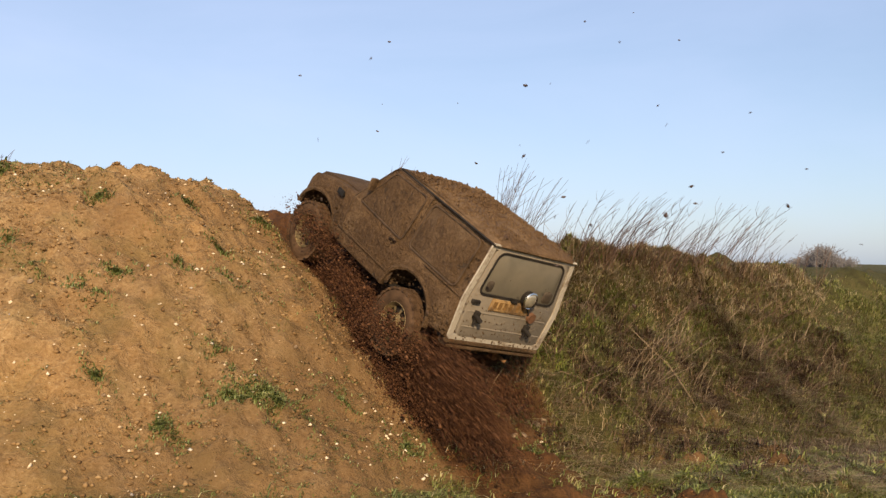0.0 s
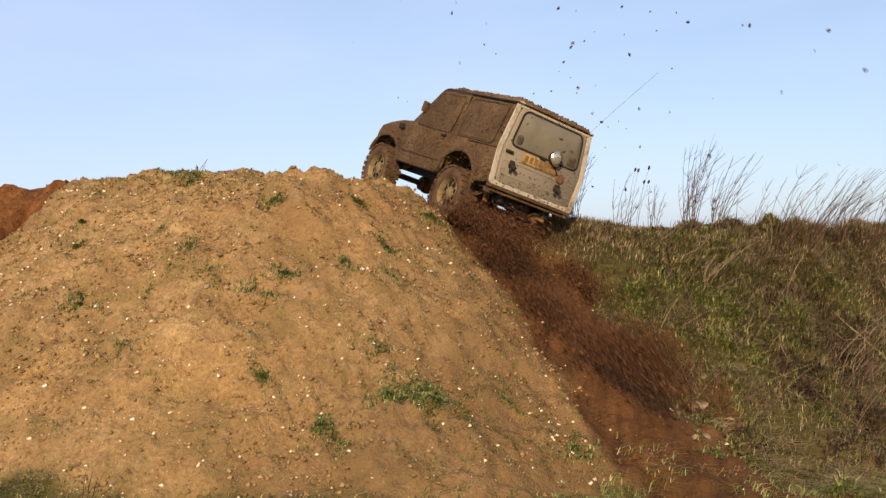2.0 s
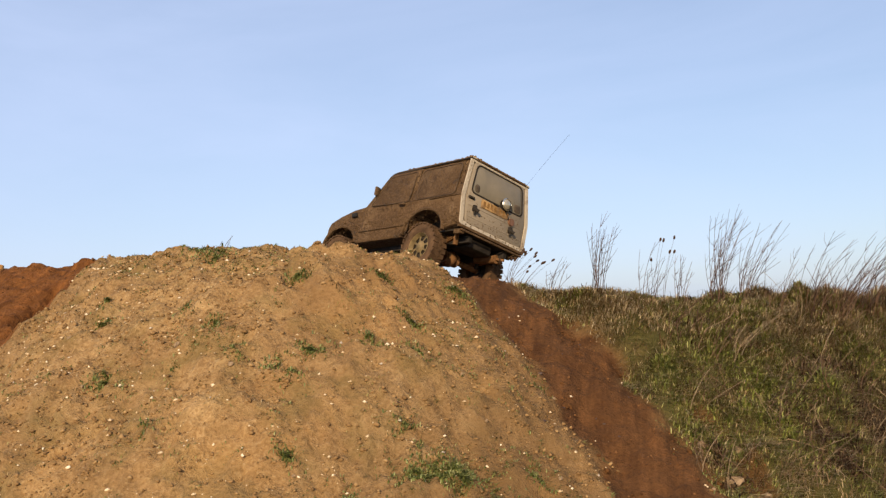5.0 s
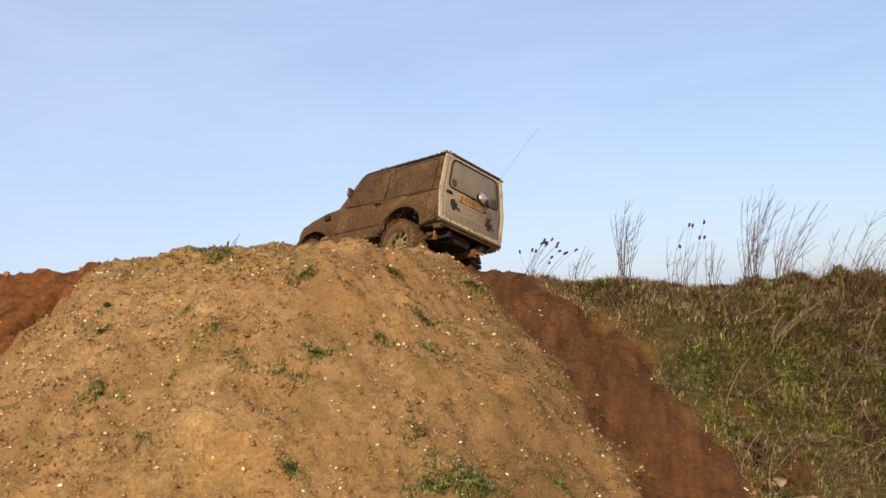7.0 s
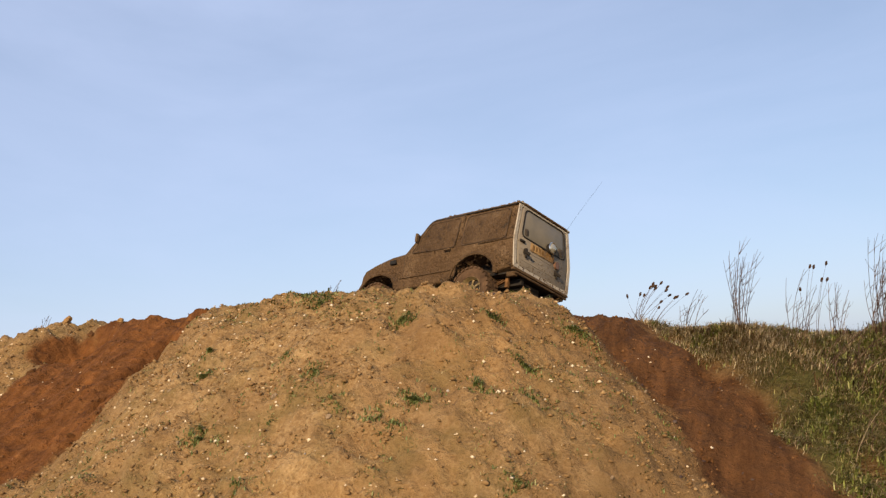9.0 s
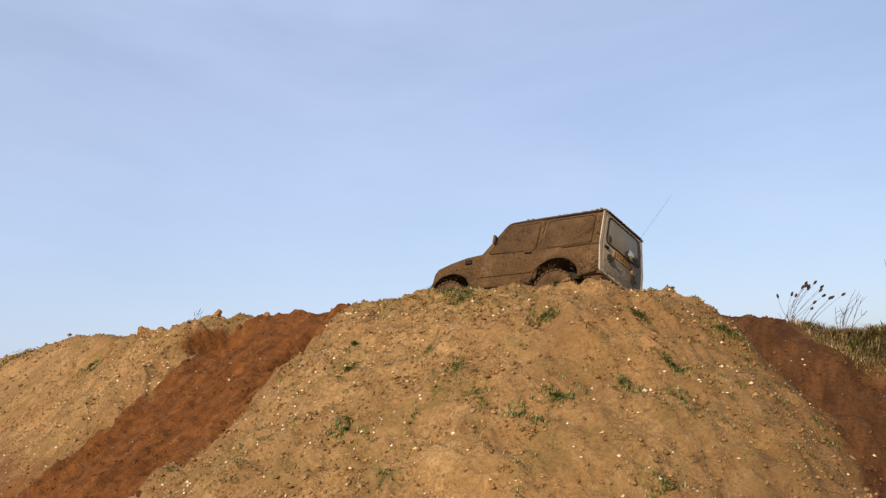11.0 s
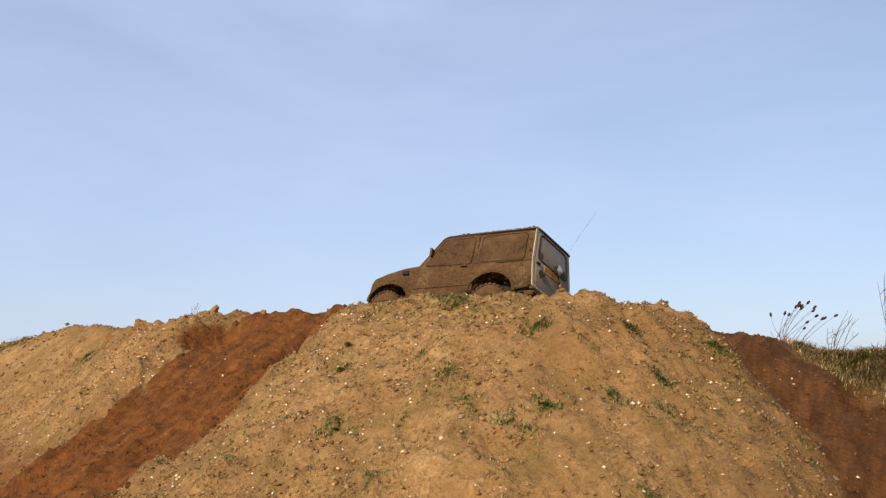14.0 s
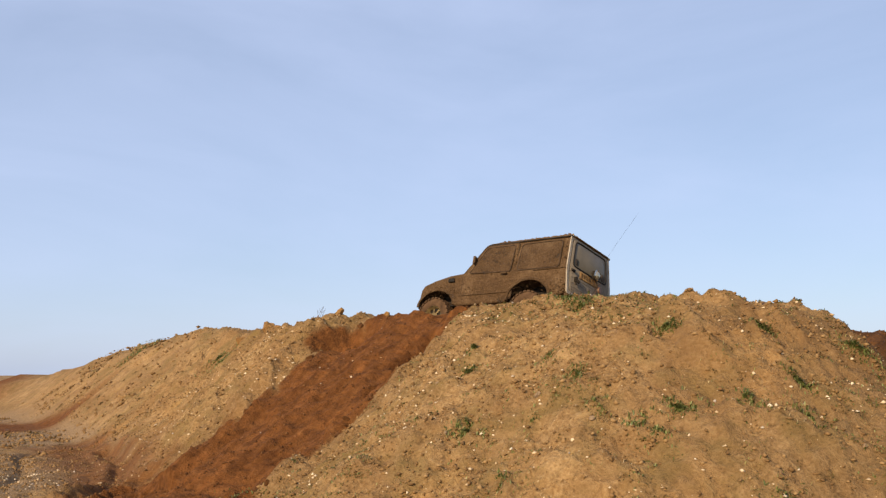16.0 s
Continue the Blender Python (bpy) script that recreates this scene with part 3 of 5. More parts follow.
def build_car():
    random.seed(7)
    car = tagged(new("car"), "mud-caked old grey three-door off-road car climbing over the mound", "car")
    # lower body, with the wheel arches cut out of its outline
    low = [(-0.745, 0.65), (-0.44, 0.60)]
    low += arc(0.0, REAR_ARCH[0], REAR_ARCH[1], 178, 2, 14, REAR_ARCH[2]) + [(0.45, 0.55)]
    low += [(1.56, 0.545)] + arc(BASE, FRONT_ARCH[0], FRONT_ARCH[1], 176, 4, 14, FRONT_ARCH[2]) + [(2.462, 0.62), (2.485, 0.68), (2.455, 0.90), (2.39, 0.99), (2.12, 1.065), (1.76, 1.125), (1.44, 1.145), (1.2, 1.12), (0.4, 1.11), (-0.708, 1.11)]
    bm = bmesh.new()

    def at(o, y, f):
        return [(x, y * (1 - 0.10 * max(0.0, (x - 1.6) / 0.95)) * (1 if z > 0.8 else 1 - 0.05 * (0.8 - z)), z) for x, z in shrunk(o, f)]
    prism(bm, [at(low, -0.700, 0.03), at(low, -0.688, 0.008), at(low, -0.665, 0.0), at(low, 0.665, 0.0), at(low, 0.688, 0.008), at(low, 0.700, 0.03)])
    body = part("body", bm, MUD_SIDE, car, "lower body caked in dried brown mud", 50)
    # cabin shell
    bm = bmesh.new()
    prof = [(-0.710, 1.09), (1.47, 1.10), (1.07, 1.665), (0.98, 1.695), (0.4, 1.705), (-0.60, 1.690), (-0.68, 1.665)]
    prism(bm, [[(x, side_y(z) * k - o, z) for x, z in shrunk(prof, s)] for k, o, s in ((-1, -0.02, 0.03), (-1, 0.0, 0.0), (1, 0.0, 0.0), (1, 0.02, 0.03))])
    bmesh.ops.bevel(bm, geom=[e for e in bm.edges if e.calc_face_angle(0) > 0.6], offset=0.028, segments=3, affect="EDGES", profile=0.6)
    part("cabin", bm, MUD_SIDE, car, "cabin sides smeared with dried mud", 50)
    # roof: gutter all round and a crust of mud
    bm = bmesh.new()
    edge = rounded([(-0.715, -0.595), (1.03, -0.57), (1.03, 0.57), (-0.715, 0.595)], 0.09, 5)
    prism(bm, [[(0.16 + (x - 0.16) * k, y * k, z - 0.01 * (x > 0.9)) for x, y in edge] for k, z in ((1.0, 1.655), (1.018, 1.668), (1.014, 1.684), (0.93, 1.718), (0.7, 1.742), (0.35, 1.754))])
    roof = part("roof", bm, ROOF_MUD, car, "roof under a lumpy crust of mud", 60)
    bm = bmesh.new()
    def roof_z(x, y):
        out = max(abs(y) / float(np.interp(x, [-0.715, 1.03], [0.595, 0.57])), abs(x - 0.16) / 0.875)
        return float(np.interp(out, [0.35, 0.7, 0.93, 1.0], [1.754, 1.742, 1.718, 1.688])) - 0.01 * (x > 0.9)
    for k in range(1300):
        x, y = random.uniform(-0.66, 0.98), random.uniform(-0.55, 0.55)
        clump(bm, (x, y, roof_z(x, y) - 0.001), 0.008 + 0.026 * random.random() ** 2, 0.62)
    for k in range(110):
        x, y = random.uniform(-0.70, 1.0), random.choice((-1, 1)) * random.uniform(0.50, 0.575)
        clump(bm, (x, y, roof_z(x, y)), random.uniform(0.010, 0.024), 0.8)
    tagged(part("mud_crust", bm, ROOF_MUD, roof, "clods of mud on the roof", 80), kind="stuff")
    for s in (1, -1):
        part("roof_gutter", rod(bmesh.new(), (-0.715, 0.612 * s, 1.662), (1.03, 0.588 * s, 1.672), 0.011), DARK_METAL, roof)
    part("rear_gutter", rod(bmesh.new(), (-0.715, -0.605, 1.672), (-0.715, 0.605, 1.672), 0.013), EDGE_PAINT, roof, "pale scuffed rear roof lip")
    # left and right sides: doors, windows, seams, mouldings
    for s in (1, -1):
        flip = (lambda bm: bm) if s > 0 else mirrored
        door = part("door", flip(side_panel(bmesh.new(), rounded([(0.36, 0.62), (1.44, 0.62), (1.44, 1.11), (1.06, 1.645), (0.36, 1.645)], 0.05), 0.005, 0.02)), MUD_SIDE, car)
        part("window_pane", flip(side_panel(bmesh.new(), rounded(WINDOW_DOOR, 0.05), 0.0085, 0.012)), WINDOW_MUD, door, "door window hidden under mud")
        part("window_seal", flip(ring_panel(bmesh.new(), rounded([(x + dx, z + dz) for (x, z), (dx, dz) in zip(WINDOW_DOOR, ((-.02, -.02), (.03, -.02), (.01, .02), (-.02, .02)))], 0.06), 0.022, 0.003, 0.010)), SEAL, door)
        bm = bmesh.new()
        box(bm, 0.47, 0.60, 0.712, 0.742, 1.052, 1.078, 0.008)
        box(bm, 0.49, 0.51, 0.70, 0.732, 1.045, 1.085, 0.004)
        part("door_handle", flip(bm), MUD_THICK, door)
        part("door_seam", flip(ring_panel(bmesh.new(), rounded([(0.345, 0.605), (1.455, 0.605), (1.455, 1.11), (1.075, 1.66), (0.345, 1.66)], 0.05), 0.012, 0.0, 0.003)), SEAL, door)
        glass = part("side_window", flip(side_panel(bmesh.new(), rounded(WINDOW_BACK, 0.07), 0.005, 0.012)), WINDOW_MUD, car, "rear side window hidden under mud")
        part("window_seal", flip(ring_panel(bmesh.new(), rounded([(-0.575, 1.09), (0.295, 1.09), (0.295, 1.62), (-0.555, 1.62)], 0.08), 0.024, -0.002, 0.011)), SEAL, glass)
        # swage line, vent, flares, sill
        bm = bmesh.new()
        box(bm, 0.42, 1.50, 0.698, 0.716, 0.715, 0.735, 0.006)
        part("side_moulding", flip(bm), MUD_THICK, body)
        bm = bmesh.new()
        box(bm, -0.72, -0.06, 0.700, 0.716, 1.068, 1.082, 0.006)
        part("side_moulding", flip(bm), MUD_THICK, body)
        # solid black block: the shade inside the vent's opening is put in as colour
        bm = bmesh.new()
        box(bm, 1.65, 1.78, 0.60, 0.703, 1.000, 1.068, 0.006)
        part("side_vent", flip(bm), VENT_BLACK, body, "side vent, its shaded opening drawn as a black block")
        for cx, r, a0, a1, y in ((0.0, 0.435, -2, 182, 0.698), (BASE, 0.420, 2, 178, 0.668)):
            bm = bmesh.new()
            cz, _, flat = REAR_ARCH if cx == 0 else FRONT_ARCH
            rings = []
            for k in range(19):
                a = radians(a0 + (a1 - a0) * k / 18)
                c, sn = math.cos(a), math.sin(a)
                w = 0.024 + 0.009 * noise.noise(Vector((k * 0.9, cx, s)))
                rings.append([(cx + c * (r + w * u), y + 0.020 * v, cz + sn * (r * flat + w * u)) for u, v in ((-1, -1), (-1, 0.7), (0, 1.3), (1, 0.5), (1.2, -1))])
            part("arch_flare", flip(prism(bm, rings)), MUD_THICK, body, "wheel arch rim thick with mud")
        bm = bmesh.new()
        for k in range(70):
            a = radians(random.uniform(0, 180))
            cx = random.choice((0.0, 0.0, BASE))
            clump(bm, (cx + 0.40 * math.cos(a), random.uniform(0.5, 0.70) - 0.03 * (cx > 1), (0.60 if cx == 0 else 0.57) + 0.325 * math.sin(a)), random.uniform(0.010, 0.03))
        for k in range(60):
            x, z = random.uniform(-0.72, -0.42), random.uniform(0.66, 0.86)
            clump(bm, (x, 0.70, z), random.uniform(0.008, 0.026))
        for k in range(620):
            x, z = random.uniform(-0.70, 2.3), random.uniform(0.6, 1.6) ** 1.0
            if z < (1.08 if x < 1.4 else 0.98) or x < 0.9:
                clump(bm, (x, side_y(z) * (1 - 0.10 * max(0.0, (x - 1.6) / 0.95)), z), 0.004 + 0.014 * random.random() ** 2.2, 0.6)
        tagged(part("mud_spatter", flip(bm), MUD_THICK, body, "lumps of mud stuck to the side", 80), kind="stuff")
        # mirror on its arm
        bm = bmesh.new()
        box(bm, 1.20, 1.245, 0.655, 0.765, 1.285, 1.435, 0.018, Matrix.Rotation(radians(14), 4, "Z"))
        rod(bm, (1.25, 0.655, 1.235), (1.22, 0.70, 1.31), 0.012)
        part("wing_mirror", flip(bm), MUD_THICK, car, "muddy wing mirror")
        # wheel-well lining, dark
        for cx, (cz, _, flat) in ((0.0, REAR_ARCH), (BASE, FRONT_ARCH)):
            bm = bmesh.new()
            pts = arc(cx, cz, 0.428, 182, -2, 12, flat)
            inner = [bm.verts.new((x, 0.30, z)) for x, z in pts]
            outer = [bm.verts.new((x, 0.645, z)) for x, z in pts]
            for i in range(12):
                bm.faces.new((inner[i], inner[i + 1], outer[i + 1], outer[i]))
            bm.faces.new(inner)
            part("wheel_well", flip(bm), DARK_METAL, body)
    # bonnet, screen, wipers, grille
    bm = bmesh.new()
    rings = [[(x, w * k, z + 0.022 * (1 - k * k)) for k in (-1, -0.6, -0.2, 0.2, 0.6, 1)] + [(x, w * k, z - 0.05) for k in (1, -1)] for x, w, z in
             ((1.43, 0.60, 1.150), (1.80, 0.585, 1.138), (2.12, 0.565, 1.090), (2.35, 0.545, 1.040), (2.43, 0.53, 0.975))]
    part("bonnet", prism(bm, rings), MUD_THICK, car, "bonnet plastered with mud")
    bm = bmesh.new()
    prism(bm, [[(x, y * k, z) for x, y, z in ((1.46, 0.60, 1.145), (1.46, -0.60, 1.145), (1.10, -0.53, 1.645), (1.10, 0.53, 1.645))] for k in (1.0, 0.97)])
    part("windscreen", bm, GLASS, car)
    bm = bmesh.new()
    box(bm, 2.42, 2.472, -0.52, 0.52, 0.70, 0.91, 0.01)
    for k in range(6):
        box(bm, 2.470, 2.481, -0.40, 0.40, 0.725 + 0.033 * k, 0.74 + 0.033 * k)
    part("grille", bm, DARK_METAL, car)
    for s in (1, -1):
        rod_bm = rod(bmesh.new(), (2.468, 0.44 * s, 0.82), (2.495, 0.44 * s, 0.82), 0.085, 0.075, 20)
        part("headlamp", rod_bm, LENS, car)
    part("front_bumper", box(bmesh.new(), 2.44, 2.515, -0.52, 0.52, 0.56, 0.65, 0.02), MUD_THICK, car)
    # rear: pillars, tailgate, glass, plate, lamp and fittings
    def back_x(z):
        return -0.745 + 0.055 * (z - 0.66)

    def back_panel(outline, out, thick, hollow=0.0):
        bm = bmesh.new()
        if not hollow:
            return prism(bm, [[(back_x(z) - o, y, z) for y, z in shrunk(outline, s)] for o, s in ((out - thick, 0), (out - 0.006, 0), (out, 0.008))])
        loops = [[(back_x(z) - o, y, z) for y, z in shrunk(outline, s)] for o, s in ((out - thick, 0), (out, 0.003), (out, hollow - 0.003), (out - thick, hollow))]
        vs = [[bm.verts.new(p) for p in l] for l in loops]
        n = len(outline)
        for a, c in zip(vs, vs[1:]):
            for i in range(n):
                bm.faces.new((a[i], a[(i + 1) % n], c[(i + 1) % n], c[i]))
        return bm
    full = rounded([(-0.672, 0.64), (0.672, 0.64), (0.705, 1.08), (0.612, 1.685), (-0.612, 1.685), (-0.705, 1.08)], 0.05)
    part("rear_frame", back_panel(full, 0.010, 0.016, 0.066), EDGE_PAINT, car, "pale scuffed edge round the back")
    part("rear_panel", back_panel(shrunk(full, 0.05), -0.002, 0.03), REAR_PAINT, car)
    gate = part("tailgate", back_panel(rounded([(-0.585, 0.69), (0.585, 0.69), (0.61, 1.08), (0.535, 1.63), (-0.535, 1.63), (-0.61, 1.08)], 0.06), 0.016, 0.022), REAR_PAINT, car, "dusty grey tailgate")
    glass_line = rounded([(-0.535, 1.165), (0.535, 1.165), (0.475, 1.600), (-0.475, 1.600)], 0.085, 6)
    pane = part("rear_window", back_panel(glass_line, 0.0185, 0.004), GLASS, gate, "dusty rear window")
    part("window_seal", back_panel(shrunk(glass_line, -0.018), 0.026, 0.010, 0.024), DARK_METAL, gate)
    for y, z, w, h in ((0.43, 1.25, 0.10, 0.12), (-0.42, 1.245, 0.14, 0.13)):
        part("mud_patch", back_panel(rounded([(y - w / 2, z - h / 2), (y + w / 2, z - h / 2), (y + w / 2, z + h / 2), (y - w / 2, z + h / 2)], 0.045), 0.0235, 0.004), SMEAR, gate, "brown smear on the glass")
    for z in (0.80, 0.965):
        bm = box(bmesh.new(), back_x(z) - 0.022, back_x(z) - 0.010, -0.57, 0.57, z - 0.008, z + 0.008, 0.004)
        part("pressing", bm, REAR_PAINT, gate)
    z = 1.075
    plate = part("number_plate", back_panel(rounded([(-0.24, z - 0.07), (0.32, z - 0.07), (0.32, z + 0.06), (-0.24, z + 0.06)], 0.012), 0.030, 0.012), PLATE, gate, "muddy yellow number plate")
    for k in range(7):
        y = 0.26 - 0.075 * k - (0.03 if k > 3 else 0)
        part("plate_bar", box(bmesh.new(), back_x(z) - 0.033, back_x(z) - 0.029, y - 0.022, y + 0.022, z - 0.04, z + 0.035), PLATE_BAR, plate)
    part("plate_light", box(bmesh.new(), back_x(1.14) - 0.05, back_x(1.14) - 0.012, -0.01, 0.07, 1.13, 1.15, 0.005), DARK_METAL, gate)
    part("tailgate_handle", box(bmesh.new(), back_x(1.08) - 0.045, back_x(1.08) - 0.012, 0.475, 0.585, 1.06, 1.095, 0.008), DARK_METAL, gate, "dark tailgate handle")
    for y, z in ((0.45, 0.925), (-0.31, 0.86)):
        bm = bmesh.new()
        box(bm, back_x(z) - 0.06, back_x(z) - 0.01, y - 0.03, y + 0.03, z - 0.03, z + 0.06, 0.012)
        rod(bm, (back_x(z) - 0.085, y - 0.045, z - 0.03), (back_x(z) - 0.03, y + 0.03, z + 0.02), 0.026)
        rod(bm, (back_x(z) - 0.05, y, z - 0.075), (back_x(z) - 0.04, y, z), 0.016)
        part("carrier_bracket", bm, DARK_METAL, gate, "dark spare wheel bracket")
    bm = bmesh.new()
    for k in range(150):
        y, z = random.uniform(-0.62, 0.62), 0.66 + 0.5 * random.random() ** 2
        clump(bm, (back_x(z) - 0.015, y, z), random.uniform(0.004, 0.013))
    tagged(part("mud_spatter", bm, MUD_THICK, gate, "", 80), kind="stuff")
    # round work lamp on its stalk
    bx = back_x(1.21)
    bm = rod(bmesh.new(), (bx - 0.02, -0.14, 1.20), (bx - 0.085, -0.13, 1.205), 0.085, 0.088, 24)
    lamp = part("work_lamp", bm, DARK_METAL, car, "round chrome work lamp")
    bm = bmesh.new()
    bmesh.ops.create_uvsphere(bm, u_segments=24, v_segments=12, radius=0.076, matrix=Matrix.Translation((bx - 0.083, -0.13, 1.205)) @ Matrix.Diagonal((0.42, 1, 1, 1)))
    part("lamp_glass", bm, LENS, lamp)
    bm = bmesh.new()
    rings = [[(bx - 0.088 + 0.010 * math.cos(a), -0.13 + (0.084 + 0.010 * math.sin(a)) * math.cos(t), 1.205 + (0.084 + 0.010 * math.sin(a)) * math.sin(t)) for a in (0.0, 1.57, 3.14, 4.71)] for t in np.linspace(0, 6.2832, 25)]
    part("lamp_rim", prism(bm, rings), CHROME, lamp)
    part("lamp_stalk", rod(rod(bmesh.new(), (bx - 0.03, -0.14, 1.15), (bx - 0.03, -0.26, 1.03), 0.014), (bx - 0.03, -0.26, 1.03), (bx - 0.01, -0.31, 0.98), 0.014), DARK_METAL, lamp)
    bm = rod(bmesh.new(), (bx - 0.005, -0.315, 1.0), (bx - 0.06, -0.32, 1.0), 0.06, 0.055, 16)
    part("reversing_lamp", bm, RED_LAMP, car, "mud-browned round lamp")
    # rear sill, bumper strips and the running gear
    part("rear_sill", box(bmesh.new(), -0.768, -0.70, -0.665, 0.665, 0.60, 0.645, 0.012), MUD_THICK, car)
    part("rear_bumper", roughen(box(bmesh.new(), -0.772, -0.74, -0.63, 0.63, 0.555, 0.583, 0.010), 0.1, 0.004, 3, 0.1), MUD_THICK, car, "thin rear bumper caked in mud")
    for s in (1, -1):
        part("bumper_end", roughen(box(bmesh.new(), -0.74, -0.58, 0.57 * s - 0.04, 0.57 * s + 0.04, 0.525, 0.60, 0.02), 0.06, 0.012, 5, 0.05), MUD_THICK, car)
        part("rail", box(bmesh.new(), -0.70, 2.45, 0.36 * s - 0.035, 0.36 * s + 0.035, 0.46, 0.56, 0.006), DARK_METAL, car)
        for cx in (0.0, BASE):
            bm = bmesh.new()
            for k in range(4):
                pts = [(cx + u * (0.48 - 0.05 * k), 0.45 * s, AXLE_Z + 0.06 + 0.10 * u * u + 0.012 * k) for u in np.linspace(-1, 1, 9)]
                rings = [[(x, y - 0.025, z), (x, y + 0.025, z), (x, y + 0.025, z + 0.011), (x, y - 0.025, z + 0.011)] for x, y, z in pts]
                prism(bm, rings)
            part("leaf_spring", bm, RUST, car, "muddy leaf spring")
        part("damper", rod(rod(bmesh.new(), (-0.10, 0.40 * s, 0.36), (-0.22, 0.33 * s, 0.56), 0.030), (-0.22, 0.33 * s, 0.56), (-0.28, 0.31 * s, 0.66), 0.016), DARK_METAL, car)
        part("shackle", box(bmesh.new(), -0.52, -0.47, 0.42 * s, 0.48 * s, 0.42, 0.58, 0.006), RUST, car)
    for cx in (0.0, BASE):
        bm = rod(bmesh.new(), (cx, -0.60, AXLE_Z), (cx, 0.60, AXLE_Z), 0.042, None, 14)
        axle = part("axle", bm, RUST, car, "muddy solid axle")
        bm = bmesh.new()
        bmesh.ops.create_uvsphere(bm, u_segments=18, v_segments=10, radius=0.135, matrix=Matrix.Translation((cx - 0.02, 0.10 if cx == 0 else -0.2, AXLE_Z)) @ Matrix.Diagonal((1, 0.9, 0.95, 1)))
        rod(bm, (cx - 0.02, 0.22 if cx == 0 else -0.08, AXLE_Z), (cx - 0.02, -0.04 if cx == 0 else -0.32, AXLE_Z), 0.10, None, 16)
        part("differential", bm, RUST, axle, "rounded differential housing")
    part("floor_pan", box(bmesh.new(), -0.70, 2.42, -0.60, 0.60, 0.575, 0.60), DARK_METAL, car)
    part("fuel_tank", box(bmesh.new(), -0.62, -0.24, -0.16, 0.30, 0.43, 0.575, 0.03), DARK_METAL, car)
    part("exhaust", rod(rod(bmesh.new(), (-0.20, -0.28, 0.46), (-0.60, -0.30, 0.44), 0.065, None, 14), (-0.60, -0.30, 0.44), (-0.70, -0.36, 0.43), 0.022), RUST, car)
    part("gearbox", box(bmesh.new(), 0.85, 1.35, -0.18, 0.18, 0.38, 0.575, 0.04), DARK_METAL, car)
    part("prop_shaft", rod(bmesh.new(), (0.02, 0.08, 0.38), (0.9, 0.0, 0.47), 0.028), RUST, car)
    bm = bmesh.new()
    pts = [Vector((-0.66, -0.585, 1.67)), Vector((-0.73, -0.73, 1.98)), Vector((-0.81, -0.90, 2.32)), Vector((-0.91, -1.10, 2.72))]
    for a, c in zip(pts, pts[1:]):
        rod(bm, a, c, 0.0018, 0.0012, 5)
    part("aerial", bm, DARK_METAL, car, "thin whip aerial")
    return car


def build_wheel(car, x, y):
    """A wheel about its own middle; its outer side faces +y on the left and -y on the right."""
    s = 1 if y > 0 else -1
    random.seed(11)
    hub = part("wheel", rod(bmesh.new(), (0, -0.09 * s, 0), (0, 0.045 * s, 0), 0.075, 0.06, 16), DARK_METAL, car)
    bm = bmesh.new()
    prof = [(0.205, -0.10), (0.255, -0.115), (0.315, -0.112), (0.345, -0.095), (0.352, 0.0), (0.345, 0.095), (0.315, 0.112), (0.255, 0.115), (0.205, 0.10), (0.20, 0.0)]
    n = 40
    rings = [[(r * math.cos(2 * math.pi * k / n), w, r * math.sin(2 * math.pi * k / n)) for r, w in prof] for k in range(n)]
    vs = [[bm.verts.new(p) for p in ring] for ring in rings]
    for k in range(n):
        a, c = vs[k], vs[(k + 1) % n]
        for i in range(len(prof)):
            j = (i + 1) % len(prof)
            bm.faces.new((a[i], a[j], c[j], c[i]))
    tyre = part("tyre", bm, TYRE_MUD, hub, "chunky mud tyre coated in brown mud", 50)
    bm = bmesh.new()
    for k in range(26):
        for row, w0, w1, off in ((0, 0.045, 0.122, 0.0), (1, -0.122, -0.045, 0.5), (2, -0.035, 0.035, 0.25)):
            a = 2 * math.pi * (k + off) / 26
            m = Matrix.Rotation(-a, 4, "Y") @ Matrix.Translation((0.345, (w0 + w1) / 2, 0)) @ Matrix.Rotation(0.35 * (row - 0.5), 4, "X")
            bmesh.ops.create_cube(bm, size=1, matrix=m @ Matrix.Diagonal((0.026, w1 - w0, 0.062, 1)))
    part("tread", bm, TYRE_MUD, tyre)
    # pressed steel rim with eight round holes
    bm = bmesh.new()
    n, holes = 48, 8
    y1 = 0.06 * s
    loops = []
    for r, w in ((0.208, 0.095), (0.200, 0.105), (0.185, 0.075), (0.168, 0.045)):
        loops.append([bm.verts.new((r * math.cos(2 * math.pi * k / n), w * s, r * math.sin(2 * math.pi * k / n))) for k in range(n)])
    loops.append([bm.verts.new((0.088 * math.cos(2 * math.pi * k / n), 0.062 * s, 0.088 * math.sin(2 * math.pi * k / n))) for k in range(n)])
    loops.append([bm.verts.new((0.060 * math.cos(2 * math.pi * k / n), 0.085 * s, 0.060 * math.sin(2 * math.pi * k / n))) for k in range(n)])
    for li, (a, c) in enumerate(zip(loops, loops[1:])):
        for k in range(n):
            if li == 3 and (k % 6) in (1, 2, 3, 4):
                continue
            bm.faces.new((a[k], a[(k + 1) % n], c[(k + 1) % n], c[k]))
    bm.faces.new(loops[-1])
    bmesh.ops.solidify(bm, geom=bm.faces[:], thickness=0.008)
    part("rim", bm, RIM_GOLD, hub, "mud-stained gold steel rim with round holes")
    part("brake_drum", rod(bmesh.new(), (0, -0.06 * s, 0), (0, 0.03 * s, 0), 0.165, None, 24), DARK_METAL, hub)
    return hub


car = build_car()
WHEELS = [(x, y, build_wheel(car, x, y)) for x in (0.0, BASE) for y in (0.60, -0.60)]


